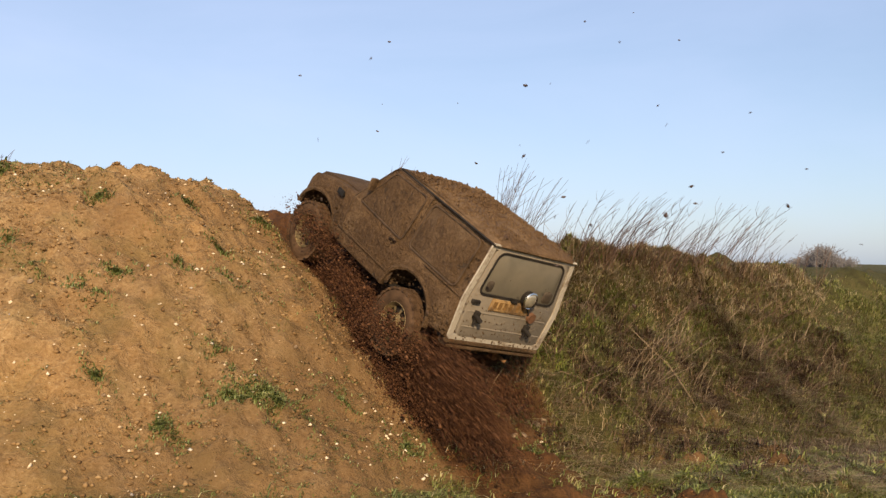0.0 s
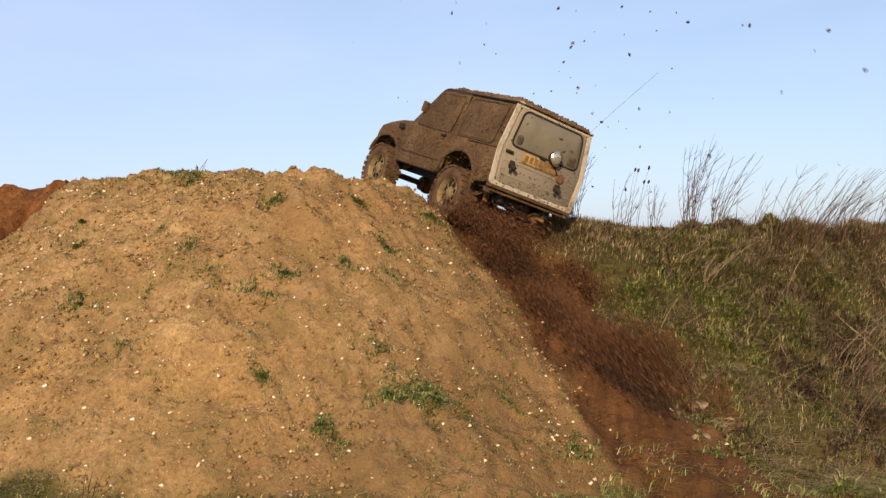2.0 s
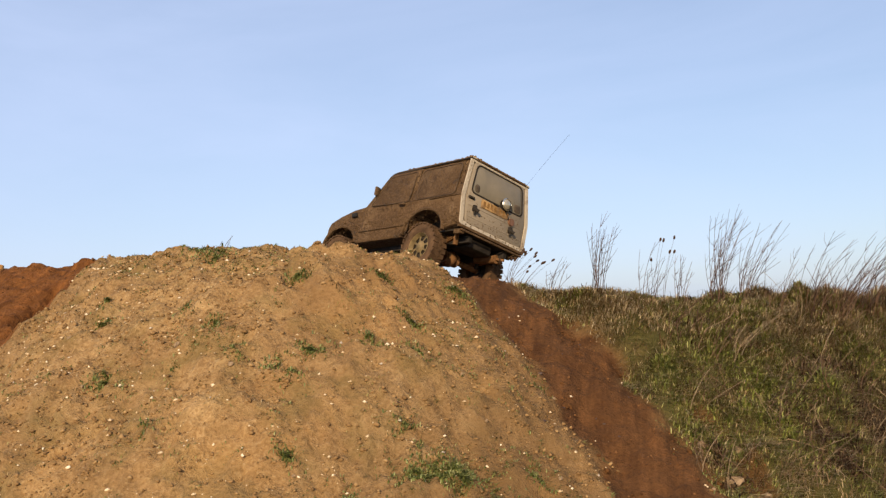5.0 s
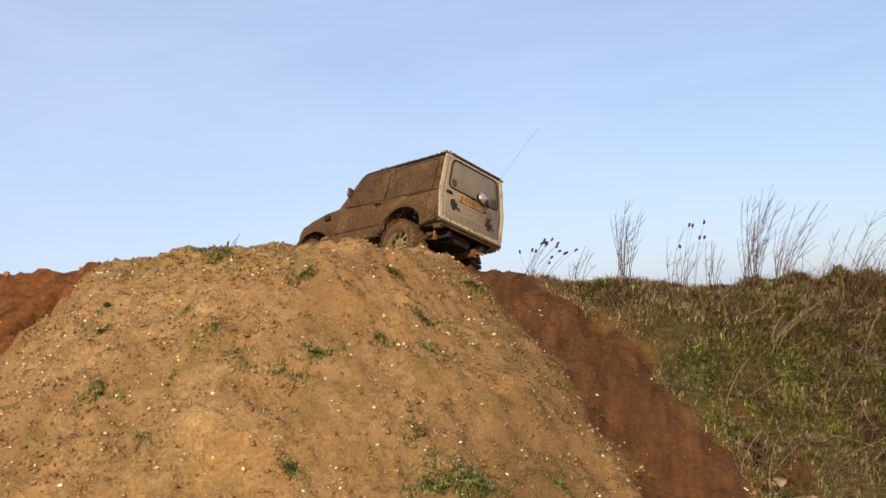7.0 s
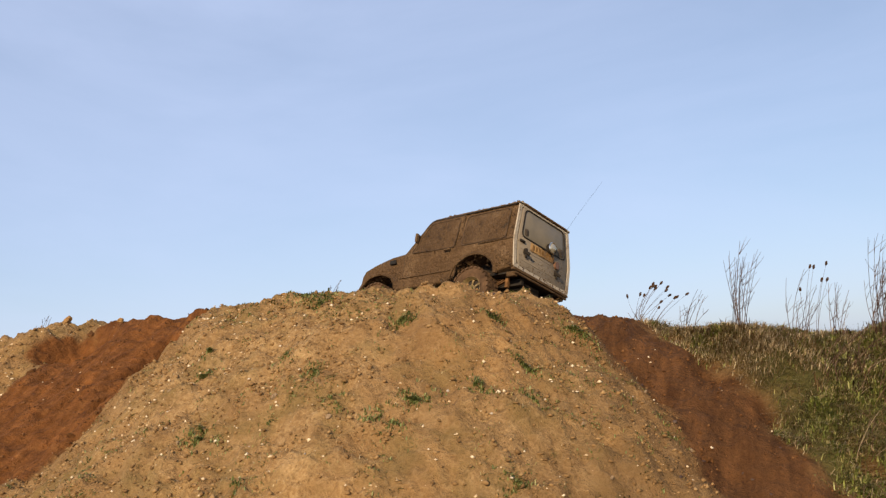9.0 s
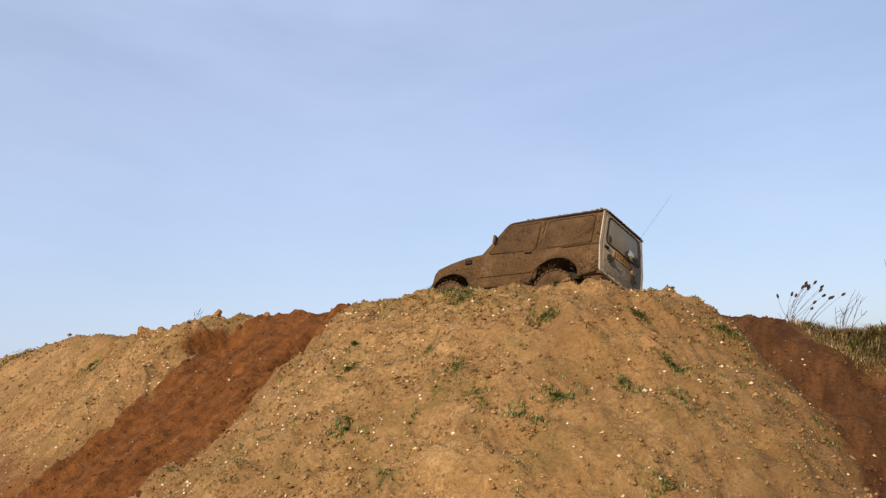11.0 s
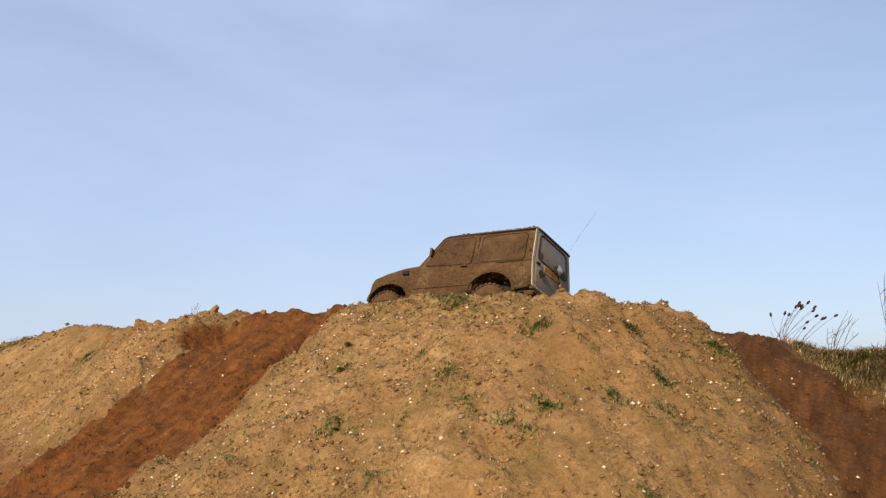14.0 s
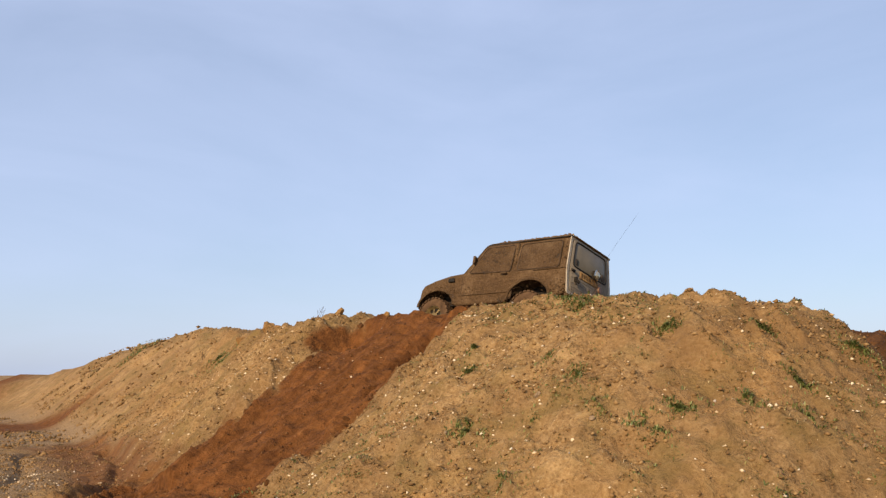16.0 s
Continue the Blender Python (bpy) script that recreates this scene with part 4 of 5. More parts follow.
# ---- what grows and lies about ----
def spread(name, co, faces, mat, label, category, kind="stuff"):
    """One mesh from arrays of places and of triangles or quads."""
    me = bpy.data.meshes.new(name)
    n = faces.shape[1]
    me.vertices.add(len(co))
    me.vertices.foreach_set("co", co.astype(np.float32).ravel())
    me.loops.add(faces.size)
    me.loops.foreach_set("vertex_index", faces.astype(np.int32).ravel())
    me.polygons.add(len(faces))
    me.polygons.foreach_set("loop_start", np.arange(0, faces.size, n))
    me.update(calc_edges=True)
    me.materials.append(mat)
    return tagged(new(name, me), label, category, kind=kind)


def blade_arrays(rng, x, y, tall, wide, lean, droop, wind=(0.35, 0.05)):
    """Bent blades of grass: five points and three faces each (as triangles)."""
    n = len(x)
    z = height(x, y) - 0.01
    a = rng.uniform(0, 2 * np.pi, n)
    dx, dy = np.cos(a) * lean + wind[0] * tall, np.sin(a) * lean + wind[1] * tall
    sx, sy = -np.sin(a) * wide, np.cos(a) * wide
    p = np.stack([x, y, z], 1)
    side = np.stack([sx, sy, 0 * sx], 1)
    mid = p + np.stack([dx * 0.35, dy * 0.35, tall * 0.62], 1)
    tip = p + np.stack([dx * (1 + droop), dy * (1 + droop), tall * (1 - 0.5 * droop)], 1)
    co = np.stack([p - side, p + side, mid - side * 0.8, mid + side * 0.8, tip], 1).reshape(-1, 3)
    i = np.arange(n)[:, None] * 5
    tri = np.concatenate([i + [0, 1, 3], i + [0, 3, 2], i + [2, 3, 4]], 1).reshape(-1, 3)
    return co, tri


def by_island(name, stops, rough_=0.7, through_light=0.0):
    m, nt, b = material(name, rough_)
    g = nt.nodes.new("ShaderNodeNewGeometry")
    nt.links.new(ramp(nt, g.outputs["Random Per Island"], stops), b.inputs["Base Color"])
    if through_light:
        b.inputs["Subsurface Weight"].default_value = 0.0
        t = nt.nodes.new("ShaderNodeBsdfTranslucent")
        nt.links.new(ramp(nt, g.outputs["Random Per Island"], stops), t.inputs[0])
        mx = nt.nodes.new("ShaderNodeMixShader")
        mx.inputs[0].default_value = through_light
        nt.links.new(b.outputs[0], mx.inputs[1])
        nt.links.new(t.outputs[0], mx.inputs[2])
        nt.links.new(mx.outputs[0], nt.nodes["Material Output"].inputs[0])
    return m


GREEN = by_island("green_grass", [(0.0, (0.110, 0.120, 0.030)), (0.45, (0.230, 0.245, 0.066)), (0.75, (0.36, 0.33, 0.12)), (1.0, (0.56, 0.45, 0.24))], 0.65, 0.25)
BLEACHED = by_island("bleached_grass", [(0.0, (0.20, 0.135, 0.065)), (0.5, (0.44, 0.335, 0.19)), (1.0, (0.72, 0.60, 0.40))], 0.75, 0.2)
BRIGHT = by_island("bright_grass", [(0.0, (0.14, 0.165, 0.032)), (0.55, (0.27, 0.295, 0.060)), (1.0, (0.44, 0.41, 0.15))], 0.6, 0.2)
STRAW = by_island("dead_grass", [(0.0, (0.12, 0.068, 0.030)), (0.5, (0.32, 0.215, 0.105)), (1.0, (0.64, 0.50, 0.30))], 0.75, 0.2)
LEAF = by_island("weed_leaf", [(0.0, (0.090, 0.110, 0.026)), (0.6, (0.185, 0.215, 0.056)), (1.0, (0.35, 0.33, 0.13))], 0.55, 0.2)
TANGLE = by_island("bleached_tangle", [(0.0, (0.075, 0.045, 0.029)), (0.6, (0.155, 0.100, 0.063)), (1.0, (0.38, 0.28, 0.17))], 0.8)
TWIG = by_island("dry_stems", [(0.0, (0.045, 0.024, 0.016)), (0.5, (0.090, 0.050, 0.032)), (1.0, (0.19, 0.115, 0.07))], 0.8)
PALE_STEM = by_island("pale_dry_stems", [(0.0, (0.20, 0.135, 0.075)), (1.0, (0.40, 0.30, 0.19))], 0.8)
SEED_HEAD = plain("teasel_head", (0.055, 0.030, 0.018), 0.9, 0, 0.4, 40)
CHALK = by_island("flint_and_chalk", [(0.0, (0.48, 0.33, 0.18)), (0.4, (0.66, 0.51, 0.33)), (0.85, (0.78, 0.66, 0.48)), (1.0, (0.38, 0.32, 0.27))], 0.7)
SAND_CLOD = by_island("sandy_clods", [(0.0, (0.15, 0.085, 0.036)), (0.6, (0.24, 0.140, 0.058)), (1.0, (0.34, 0.215, 0.098))], 0.95)
RED_CLOD = by_island("red_clods", [(0.0, (0.065, 0.027, 0.010)), (0.7, (0.125, 0.054, 0.019)), (1.0, (0.20, 0.095, 0.037))], 0.9)
SAND_LUMP = plain("sandy_lump", (0.33, 0.18, 0.066), 0.95, 0, 0.45, 9, 1.0, 0.03)
RED_LUMP = plain("red_lump", (0.115, 0.050, 0.017), 0.95, 0, 0.45, 9, 1.0, 0.03)
STONE = plain("pale_stone", (0.26, 0.18, 0.11), 0.8, 0, 0.25, 18, 0.6, 0.01)

rng = np.random.default_rng(5)


def sown(n, x0, x1, y0, y1, keep):
    """Random places in a field that keep() lets stand with some chance."""
    x, y = rng.uniform(x0, x1, n), rng.uniform(y0, y1, n)
    ok = rng.random(n) < keep(x, y, masks(x, y, height(x, y)))
    return x[ok], y[ok]


def patchy(x, y, size, seed, lo, hi):
    return step(lo, hi, rough(x, y, size, 3, seed))


def lawn(name, places, tall, wide, lean, droop, mat, label, wind=(0.35, 0.05)):
    x, y = places
    h = tall * rng.uniform(0.45, 1.25, len(x))
    co, tri = blade_arrays(rng, x, y, h, wide * rng.uniform(0.6, 1.3, len(x)), lean * rng.uniform(0.2, 1.2, len(x)), droop, wind)
    return spread(name, co, tri, mat, label, "grass")


# bank: green turf low down, tangled dead grass, straw along the brow
brow = lambda x, y: step(1.30, 1.75, height(x, y) + 0.0367 * (0.956 * x + 0.292 * (y - 1)))
lawn("bank_grass", sown(430000, -2.2, 10.5, 8.8, 17.5, lambda x, y, m: m[1] * (0.05 + 0.95 * patchy(x, y, 0.55, 201, -0.25, 0.15)) * (1 - 0.6 * brow(x, y))), 0.095, 0.0050, 0.13, 0.7, GREEN, "short green grass on the bank")
lawn("bank_dead_grass", sown(190000, -2.2, 7.6, 9.2, 15.8, lambda x, y, m: m[1] * (0.20 + 0.88 * patchy(x, y, 0.6, 211, -0.1, 0.45))), 0.085, 0.0036, 0.24, 0.9, STRAW, "matted dead grass on the bank", (0.5, -0.1))
lawn("brow_grass", sown(230000, -2.4, 8.5, 12.0, 16.2, lambda x, y, m: m[1] * (0.35 + 0.65 * patchy(x, y, 0.45, 491, -0.4, 0.3)) * brow(x, y)), 0.10, 0.0038, 0.12, 0.5, BLEACHED, "straw-coloured grass along the brow", (0.45, 0.0))
lawn("foot_grass", sown(150000, 0.6, 7.5, 8.0, 12.8, lambda x, y, m: m[1] * (1 - 0.8 * m[0]) * (1 - step(-0.62, -0.38, height(x, y))) * (0.3 + 0.7 * patchy(x, y, 0.45, 225, -0.3, 0.2))), 0.085, 0.0058, 0.10, 0.7, BRIGHT, "lush green grass at the foot of the bank")
lawn("verge_grass", sown(170000, -6.0, 6.0, 5.0, 10.2, lambda x, y, m: m[1] * (1 - m[0]) * (0.45 + 0.55 * patchy(x, y, 0.5, 221, -0.4, 0.2))), 0.052, 0.0050, 0.10, 0.8, GREEN, "green grass at the foot of the mound")
lawn("verge_dead_grass", sown(30000, -6.0, 6.0, 5.0, 10.2, lambda x, y, m: m[1] * (1 - m[0]) * patchy(x, y, 0.45, 231, -0.2, 0.4) * (1 - 0.8 * step(0.5, 1.5, x))), 0.08, 0.0036, 0.14, 0.7, STRAW, "dead grass at the foot of the mound")
lawn("mound_grass", sown(80000, -8.5, 0.5, 7.0, 13.5, lambda x, y, m: (1 - m[1]) * (1 - m[0]) * (0.04 + 0.5 * patchy(x, y, 0.75, 241, 0.25, 0.9)) * patchy(x, y, 0.16, 251, 0.05, 0.6)), 0.045, 0.004, 0.05, 0.5, GREEN, "thin grass sprouting from the sandy earth")
lawn("mound_dead_grass", sown(60000, -17.0, 0.5, 7.0, 14.0, lambda x, y, m: (1 - m[1]) * (1 - m[0]) * 0.35 * patchy(x, y, 0.6, 261, 0.30, 0.9)), 0.05, 0.003, 0.06, 0.7, STRAW, "withered stalks on the sandy earth")


def sprigs(name, places, count, size, tall, wide, mat, label):
    """Small low plants: a few leaves round each of many roots."""
    x, y = places
    n = len(x)
    k = rng.integers(count // 3, count, n)
    s = size * rng.uniform(0.3, 1.3, n)
    root = np.repeat(np.arange(n), k)
    px, py = x[root] + rng.normal(0, 0.5, len(root)) * s[root], y[root] + rng.normal(0, 0.4, len(root)) * s[root]
    co, tri = blade_arrays(rng, px, py, tall * rng.uniform(0.3, 1.2, len(root)), wide * rng.uniform(0.6, 1.4, len(root)), tall * rng.uniform(0.3, 1.5, len(root)), 0.5, (0.1, 0.0))
    return spread(name, co, tri, mat, label, "weeds")


dry = lambda x, y, m: (1 - m[1]) * (1 - m[0])
upper = lambda x, y: 0.25 + 0.75 * step(0.6, 1.8, y - 10.3 - 0.62 * (x - 1.68))
WITHERED = by_island("withered_weeds", [(0.0, (0.05, 0.032, 0.014)), (0.6, (0.105, 0.075, 0.028)), (1.0, (0.17, 0.13, 0.045))], 0.8)
sprigs("green_sprigs", sown(6500, -8.5, 0.8, 6.8, 13.6, lambda x, y, m: dry(x, y, m) * (0.10 + 0.9 * patchy(x, y, 0.9, 401, 0.1, 0.8))), 22, 0.07, 0.035, 0.005, LEAF, "scattered green sprigs on the sandy earth")
sprigs("withered_sprigs", sown(5500, -17, 0.8, 6.8, 14.2, lambda x, y, m: dry(x, y, m) * (0.15 + 0.85 * patchy(x, y, 0.8, 411, 0.0, 0.7))), 18, 0.08, 0.03, 0.005, WITHERED, "withered brown sprigs on the sandy earth")
lawn("lying_straw", sown(26000, -1.5, 8.0, 9.4, 16.0, lambda x, y, m: m[1] * upper(x, y) * (0.1 + 0.9 * patchy(x, y, 0.8, 481, -0.1, 0.5))), 0.10, 0.0046, 0.36, 0.8, STRAW, "long bleached straw lying over the bank", (0.6, -0.3))
lawn("bank_tangle", sown(34000, 0.0, 8.5, 9.6, 17.0, lambda x, y, m: m[1] * (0.15 + 0.85 * patchy(x, y, 1.1, 421, -0.2, 0.4)) * step(-0.2, 1.5, x) * (1.1 - 0.75 * upper(x, y))), 0.26, 0.0034, 0.46, 0.7, TANGLE, "tangle of dead brown stems on the bank", (0.4, -0.1))

# tussocks of broader green blades, and beaten-down straw
sprigs("green_tussocks", sown(2600, -1.8, 7.5, 9.4, 15.4, lambda x, y, m: m[1] * patchy(x, y, 0.6, 431, -0.2, 0.3) * (1 - 0.5 * brow(x, y))), 70, 0.17, 0.11, 0.0085, BRIGHT, "bright green tussocks of grass on the bank")
sprigs("straw_tussocks", sown(2600, -1.8, 7.5, 9.4, 15.8, lambda x, y, m: m[1] * upper(x, y) * patchy(x, y, 0.7, 441, 0.0, 0.4)), 34, 0.20, 0.16, 0.0040, STRAW, "beaten-down straw in tufts on the bank")
low_bank = lambda x, y: step(-0.65, -0.40, height(x, y)) * (1 - step(0.25, 0.65, height(x, y)))
BRACKEN = by_island("dead_bracken", [(0.0, (0.040, 0.023, 0.015)), (0.6, (0.095, 0.056, 0.034)), (1.0, (0.19, 0.12, 0.07))], 0.8)
sprigs("dead_bramble", sown(3600, 0.4, 7.0, 9.2, 14.6, lambda x, y, m: m[1] * (0.5 * patchy(x, y, 0.7, 495, 0.05, 0.4) + 0.5 * low_bank(x, y) * patchy(x, y, 0.5, 497, -0.3, 0.2)) * (1 - 0.7 * brow(x, y))), 60, 0.22, 0.15, 0.0065, BRACKEN, "dark dead bramble matted over the bank")
sprigs("verge_tussocks", sown(1500, -5.0, 6.0, 5.4, 10.6, lambda x, y, m: m[1] * patchy(x, y, 0.6, 451, 0.0, 0.4)), 40, 0.14, 0.09, 0.0045, LEAF, "green tussocks at the foot of the mound")


def pebbles(name, places, r0, r1, mat, label, category, squash=0.7, power=2.5):
    """Small angular lumps, eight faces each."""
    x, y = places
    n = len(x)
    r = r0 + (r1 - r0) * rng.random(n) ** power
    z = height(x, y) + r * 0.25
    base = np.array([(1, 0, 0), (-1, 0, 0), (0, 1, 0), (0, -1, 0), (0, 0, 1), (0, 0, -1)], float)
    co = base[None] * r[:, None, None] * rng.uniform(0.55, 1.2, (n, 6, 1)) + rng.normal(0, 0.18, (n, 6, 3)) * r[:, None, None]
    a = rng.uniform(0, 6.28, n)
    c, s = np.cos(a)[:, None], np.sin(a)[:, None]
    co = np.stack([co[..., 0] * c - co[..., 1] * s, co[..., 0] * s + co[..., 1] * c, co[..., 2] * squash], -1) + np.stack([x, y, z], 1)[:, None]
    t = np.array([(0, 2, 4), (2, 1, 4), (1, 3, 4), (3, 0, 4), (2, 0, 5), (1, 2, 5), (3, 1, 5), (0, 3, 5)])
    return spread(name, co.reshape(-1, 3), (np.arange(n)[:, None, None] * 6 + t).reshape(-1, 3), mat, label, category)


bare = lambda x, y, m: (1 - m[1]) * (1 - 0.92 * m[0])
pebbles("flint_pebbles", sown(11500, -14, 2.5, 7.0, 13.6, lambda x, y, m: bare(x, y, m) * (0.25 + 0.75 * patchy(x, y, 0.7, 271, 0.0, 0.7))), 0.0065, 0.030, CHALK, "white flint pebbles in the sandy earth", "pebbles", 0.7, 3.4)
pebbles("sandy_crumbs", sown(60000, -17, 1.5, 7.0, 14.2, lambda x, y, m: (1 - m[1]) * (1 - m[0]) * (0.3 + 0.7 * patchy(x, y, 0.6, 281, -0.2, 0.5))), 0.007, 0.036, SAND_CLOD, "crumbs of sandy earth", "earth", 0.75, 3.2)
pebbles("red_crumbs", sown(46000, -13, 9, 6.5, 15.0, lambda x, y, m: m[0] * (0.25 + 0.75 * patchy(x, y, 0.4, 291, -0.3, 0.5))), 0.005, 0.026, RED_CLOD, "crumbs of wet red earth in the tracks", "earth", 0.8, 3)


pebbles("sandy_crumbs", sown(16000, -34, -15.5, 11.5, 21, lambda x, y, m: (1 - m[1]) * (1 - m[0]) * (0.2 + 0.8 * patchy(x, y, 0.9, 461, -0.2, 0.5))), 0.012, 0.07, SAND_CLOD, "crumbs of sandy earth on the long slope", "earth", 0.75, 3)
sprigs("withered_sprigs", sown(1500, -32, -15.5, 11.5, 20, lambda x, y, m: dry(x, y, m) * patchy(x, y, 1.0, 471, -0.1, 0.7)), 18, 0.14, 0.05, 0.010, WITHERED, "withered sprigs on the long slope")


def stone(x, y, r, mat=None, label="pale flint stone lying on the slope"):
    bm = bmesh.new()
    bmesh.ops.create_icosphere(bm, subdivisions=2, radius=r, matrix=Matrix.Diagonal((1.15, 0.9, 0.7, 1)))
    for v in bm.verts:
        v.co *= 1 + 0.5 * noise.noise(v.co / r * 1.3 + Vector((x * 3, y * 5, 0))) + 0.22 * noise.noise(v.co / r * 3.1 + Vector((y, x, 3)))
    me = bpy.data.meshes.new("stone")
    bm.to_mesh(me)
    bm.free()
    me.materials.append(mat or STONE)
    o = new("stone", me)
    o.location, o.rotation_euler = (x, y, float(height(x, y)) + r * 0.25), (random.random(), random.random(), random.random() * 6)
    return tagged(o, label, "stone", "stones on the slope")


random.seed(3)
for x, y, r in ((0.62, 9.75, 0.07), (0.75, 9.9, 0.085), (0.5, 10.1, 0.05), (0.95, 10.25, 0.06), (0.68, 10.6, 0.06), (-1.04, 10.5, 0.04), (-1.5, 11.1, 0.045),
                (-4.7, 9.3, 0.06), (-5.3, 8.6, 0.05), (-5.5, 8.9, 0.04), (-1.9, 9.9, 0.045), (-4.0, 9.05, 0.06), (-0.9, 9.3, 0.04), (-1.6, 9.5, 0.035), (-3.1, 8.3, 0.04), (-6.1, 9.6, 0.05)):
    stone(x, y, r * 0.5)
for x, y, r in ((-10.52, 13.0, 0.07), (-10.85, 13.1, 0.05), (-8.2, 13.2, 0.06), (-9.6, 13.1, 0.05), (-7.75, 13.1, 0.07), (-12.6, 13.6, 0.10), (-12.9, 13.7, 0.13), (-14.3, 14.3, 0.12), (-6.1, 12.0, 0.07)):
    stone(x, y, r, SAND_LUMP if x < -9.5 or x > -7 else RED_LUMP, "large crumbling clod of earth on the crest")


# ragged clods along the rims of the two tracks
for k in range(95):
    if k < 60:
        i = random.choice((0, 1, 2, 3))
        line, half, mat = SOIL[1:], 1.05, RED_LUMP
    else:
        i = random.choice((0, 1, 2))
        line, half, mat = CLIMB, 0.56, RED_LUMP
    a, c, u = Vector(line[i][:2]), Vector(line[i + 1][:2]), random.random()
    d = (c - a).normalized()
    p = a + (c - a) * u + Vector((-d.y, d.x)) * random.choice((-1, 1)) * (half + random.gauss(0, 0.07))
    stone(p.x, p.y, 0.014 + (0.050 if k < 60 else 0.035) * random.random() ** 2.2, mat, "crumbling clod of red earth beside the track")
for x, y, r in ((0.84, 10.87, 0.075), (0.73, 10.45, 0.09), (0.92, 10.40, 0.085), (1.03, 10.42, 0.06), (0.45, 10.75, 0.05)):
    stone(x, y, r)


def stem(bm, pts, r0, r1, n=4):
    """A thin tapering stalk through points."""
    rings = []
    for i, p in enumerate(pts):
        r = r0 + (r1 - r0) * i / (len(pts) - 1)
        d = (pts[min(i + 1, len(pts) - 1)] - pts[max(i - 1, 0)]).normalized()
        u = d.orthogonal().normalized()
        w = d.cross(u)
        rings.append([p + (u * math.cos(6.2832 * k / n) + w * math.sin(6.2832 * k / n)) * r for k in range(n)])
    prism(bm, rings)


def curve_up(base, tall, bend, out, steps=6):
    """Points of a stalk that leans over towards its tip."""
    return [base + Vector((bend.x * (i / steps) ** 1.8 + out.x * i / steps, bend.y * (i / steps) ** 1.8 + out.y * i / steps, tall * (i / steps))) for i in range(steps + 1)]


def dry_weed(x, y, tall, stems, bend, width, mat=TWIG, twigs=4):
    """A clump of dead stalks, blown to one side, with fine side twigs."""
    base = Vector((x, y, float(height(x, y)) - 0.03))
    weed = tagged(new("dry_weed"), "clump of thin dead brown stalks on the grassy bank", "weed", "dead weeds along the bank")
    weed.location = base
    bm, fine = bmesh.new(), bmesh.new()
    for k in range(stems):
        foot = Vector((random.gauss(0, width * 0.25), random.gauss(0, width * 0.25), 0))
        h = tall * random.uniform(0.5, 1.05)
        pts = curve_up(foot, h, Vector((bend * h * random.uniform(0.5, 1.3), random.gauss(0, 0.05), 0)), Vector((random.gauss(0, width * 0.55), random.gauss(0, width * 0.4), 0)))
        stem(bm, pts, 0.0046, 0.0020, 3)
        for j in range(twigs):
            i = random.randint(2, 5)
            a = pts[i]
            s = h * random.uniform(0.10, 0.28)
            d = Vector((random.gauss(0.35 * (1 if bend > 0 else 0), 0.35), random.gauss(0, 0.35), random.uniform(0.6, 1.0))).normalized() * s
            stem(fine, [a, a + d * 0.5 + Vector((0.0, 0, -0.01)), a + d + Vector((bend * s * 0.5, 0, 0))], 0.0030, 0.0014, 3)
    tagged(part("stalk", bm, mat, weed, smooth=0), kind="stuff")
    tagged(part("twig", fine, mat, weed, smooth=0), kind="stuff")
    return weed


def teasel(x, y, tall, heads, bend=0.15):
    base = Vector((x, y, float(height(x, y)) - 0.02))
    plant = tagged(new("teasel"), "dead teasel with dark bristly seed heads", "weed", "teasels on the brow")
    plant.location = base
    for k in range(heads):
        h = tall * random.uniform(0.55, 1.05)
        pts = curve_up(Vector((random.gauss(0, 0.05), random.gauss(0, 0.05), 0)), h, Vector((bend * h, 0, 0)), Vector((random.gauss(0.05, 0.17), random.gauss(0, 0.12), 0)))
        bm = bmesh.new()
        stem(bm, pts, 0.0032, 0.0017, 4)
        stalk = part("stalk", bm, TWIG, plant, smooth=0)
        bm = bmesh.new()
        d = (pts[-1] - pts[-2]).normalized()
        m = Matrix.Translation(pts[-1] + d * 0.02) @ d.to_track_quat("Z", "Y").to_matrix().to_4x4()
        got = bmesh.ops.create_icosphere(bm, subdivisions=2, radius=0.017, matrix=m @ Matrix.Diagonal((0.8, 0.8, 1.5, 1)))
        for i, v in enumerate(got["verts"]):
            v.co += (v.co - m.translation) * (0.22 if i % 2 else -0.08)
        part("seed_head", bm, SEED_HEAD, stalk, "dark bristly head", 0)
    return plant


random.seed(21)
for x, y, tall, n, bend, width in ((-0.60, 12.95, 0.98, 20, 0.10, 0.16), (0.05, 13.0, 0.85, 9, 0.32, 0.22), (0.42, 12.9, 0.60, 8, 0.15, 0.15), (0.88, 13.05, 1.12, 26, 0.22, 0.22), (1.22, 13.2, 1.05, 16, 0.40, 0.2),
                                   (1.62, 13.2, 0.85, 8, 0.45, 0.2), (2.15, 13.5, 1.05, 16, 0.5, 0.25), (2.5, 13.6, 1.1, 26, 0.62, 0.3), (2.85, 13.8, 1.0, 24, 0.65, 0.3), (3.3, 14.0, 1.15, 20, 0.6, 0.3),
                                   (3.7, 14.3, 1.0, 16, 0.55, 0.3), (4.2, 14.6, 1.2, 18, 0.5, 0.3), (4.65, 14.8, 1.1, 18, 0.6, 0.3), (5.2, 15.2, 1.15, 16, 0.55, 0.3), (5.9, 15.6, 0.5, 7, 0.4, 0.3), (6.5, 16.0, 0.85, 5, 0.15, 0.15), (7.1, 16.4, 0.8, 6, 0.2, 0.2),
                                   (-1.25, 13.3, 0.55, 9, 0.35, 0.2)):
    dry_weed(x, y, tall * 1.05, round(n * 0.85), bend, width)
teasel(-1.86, 13.35, 0.46, 12, 0.42)
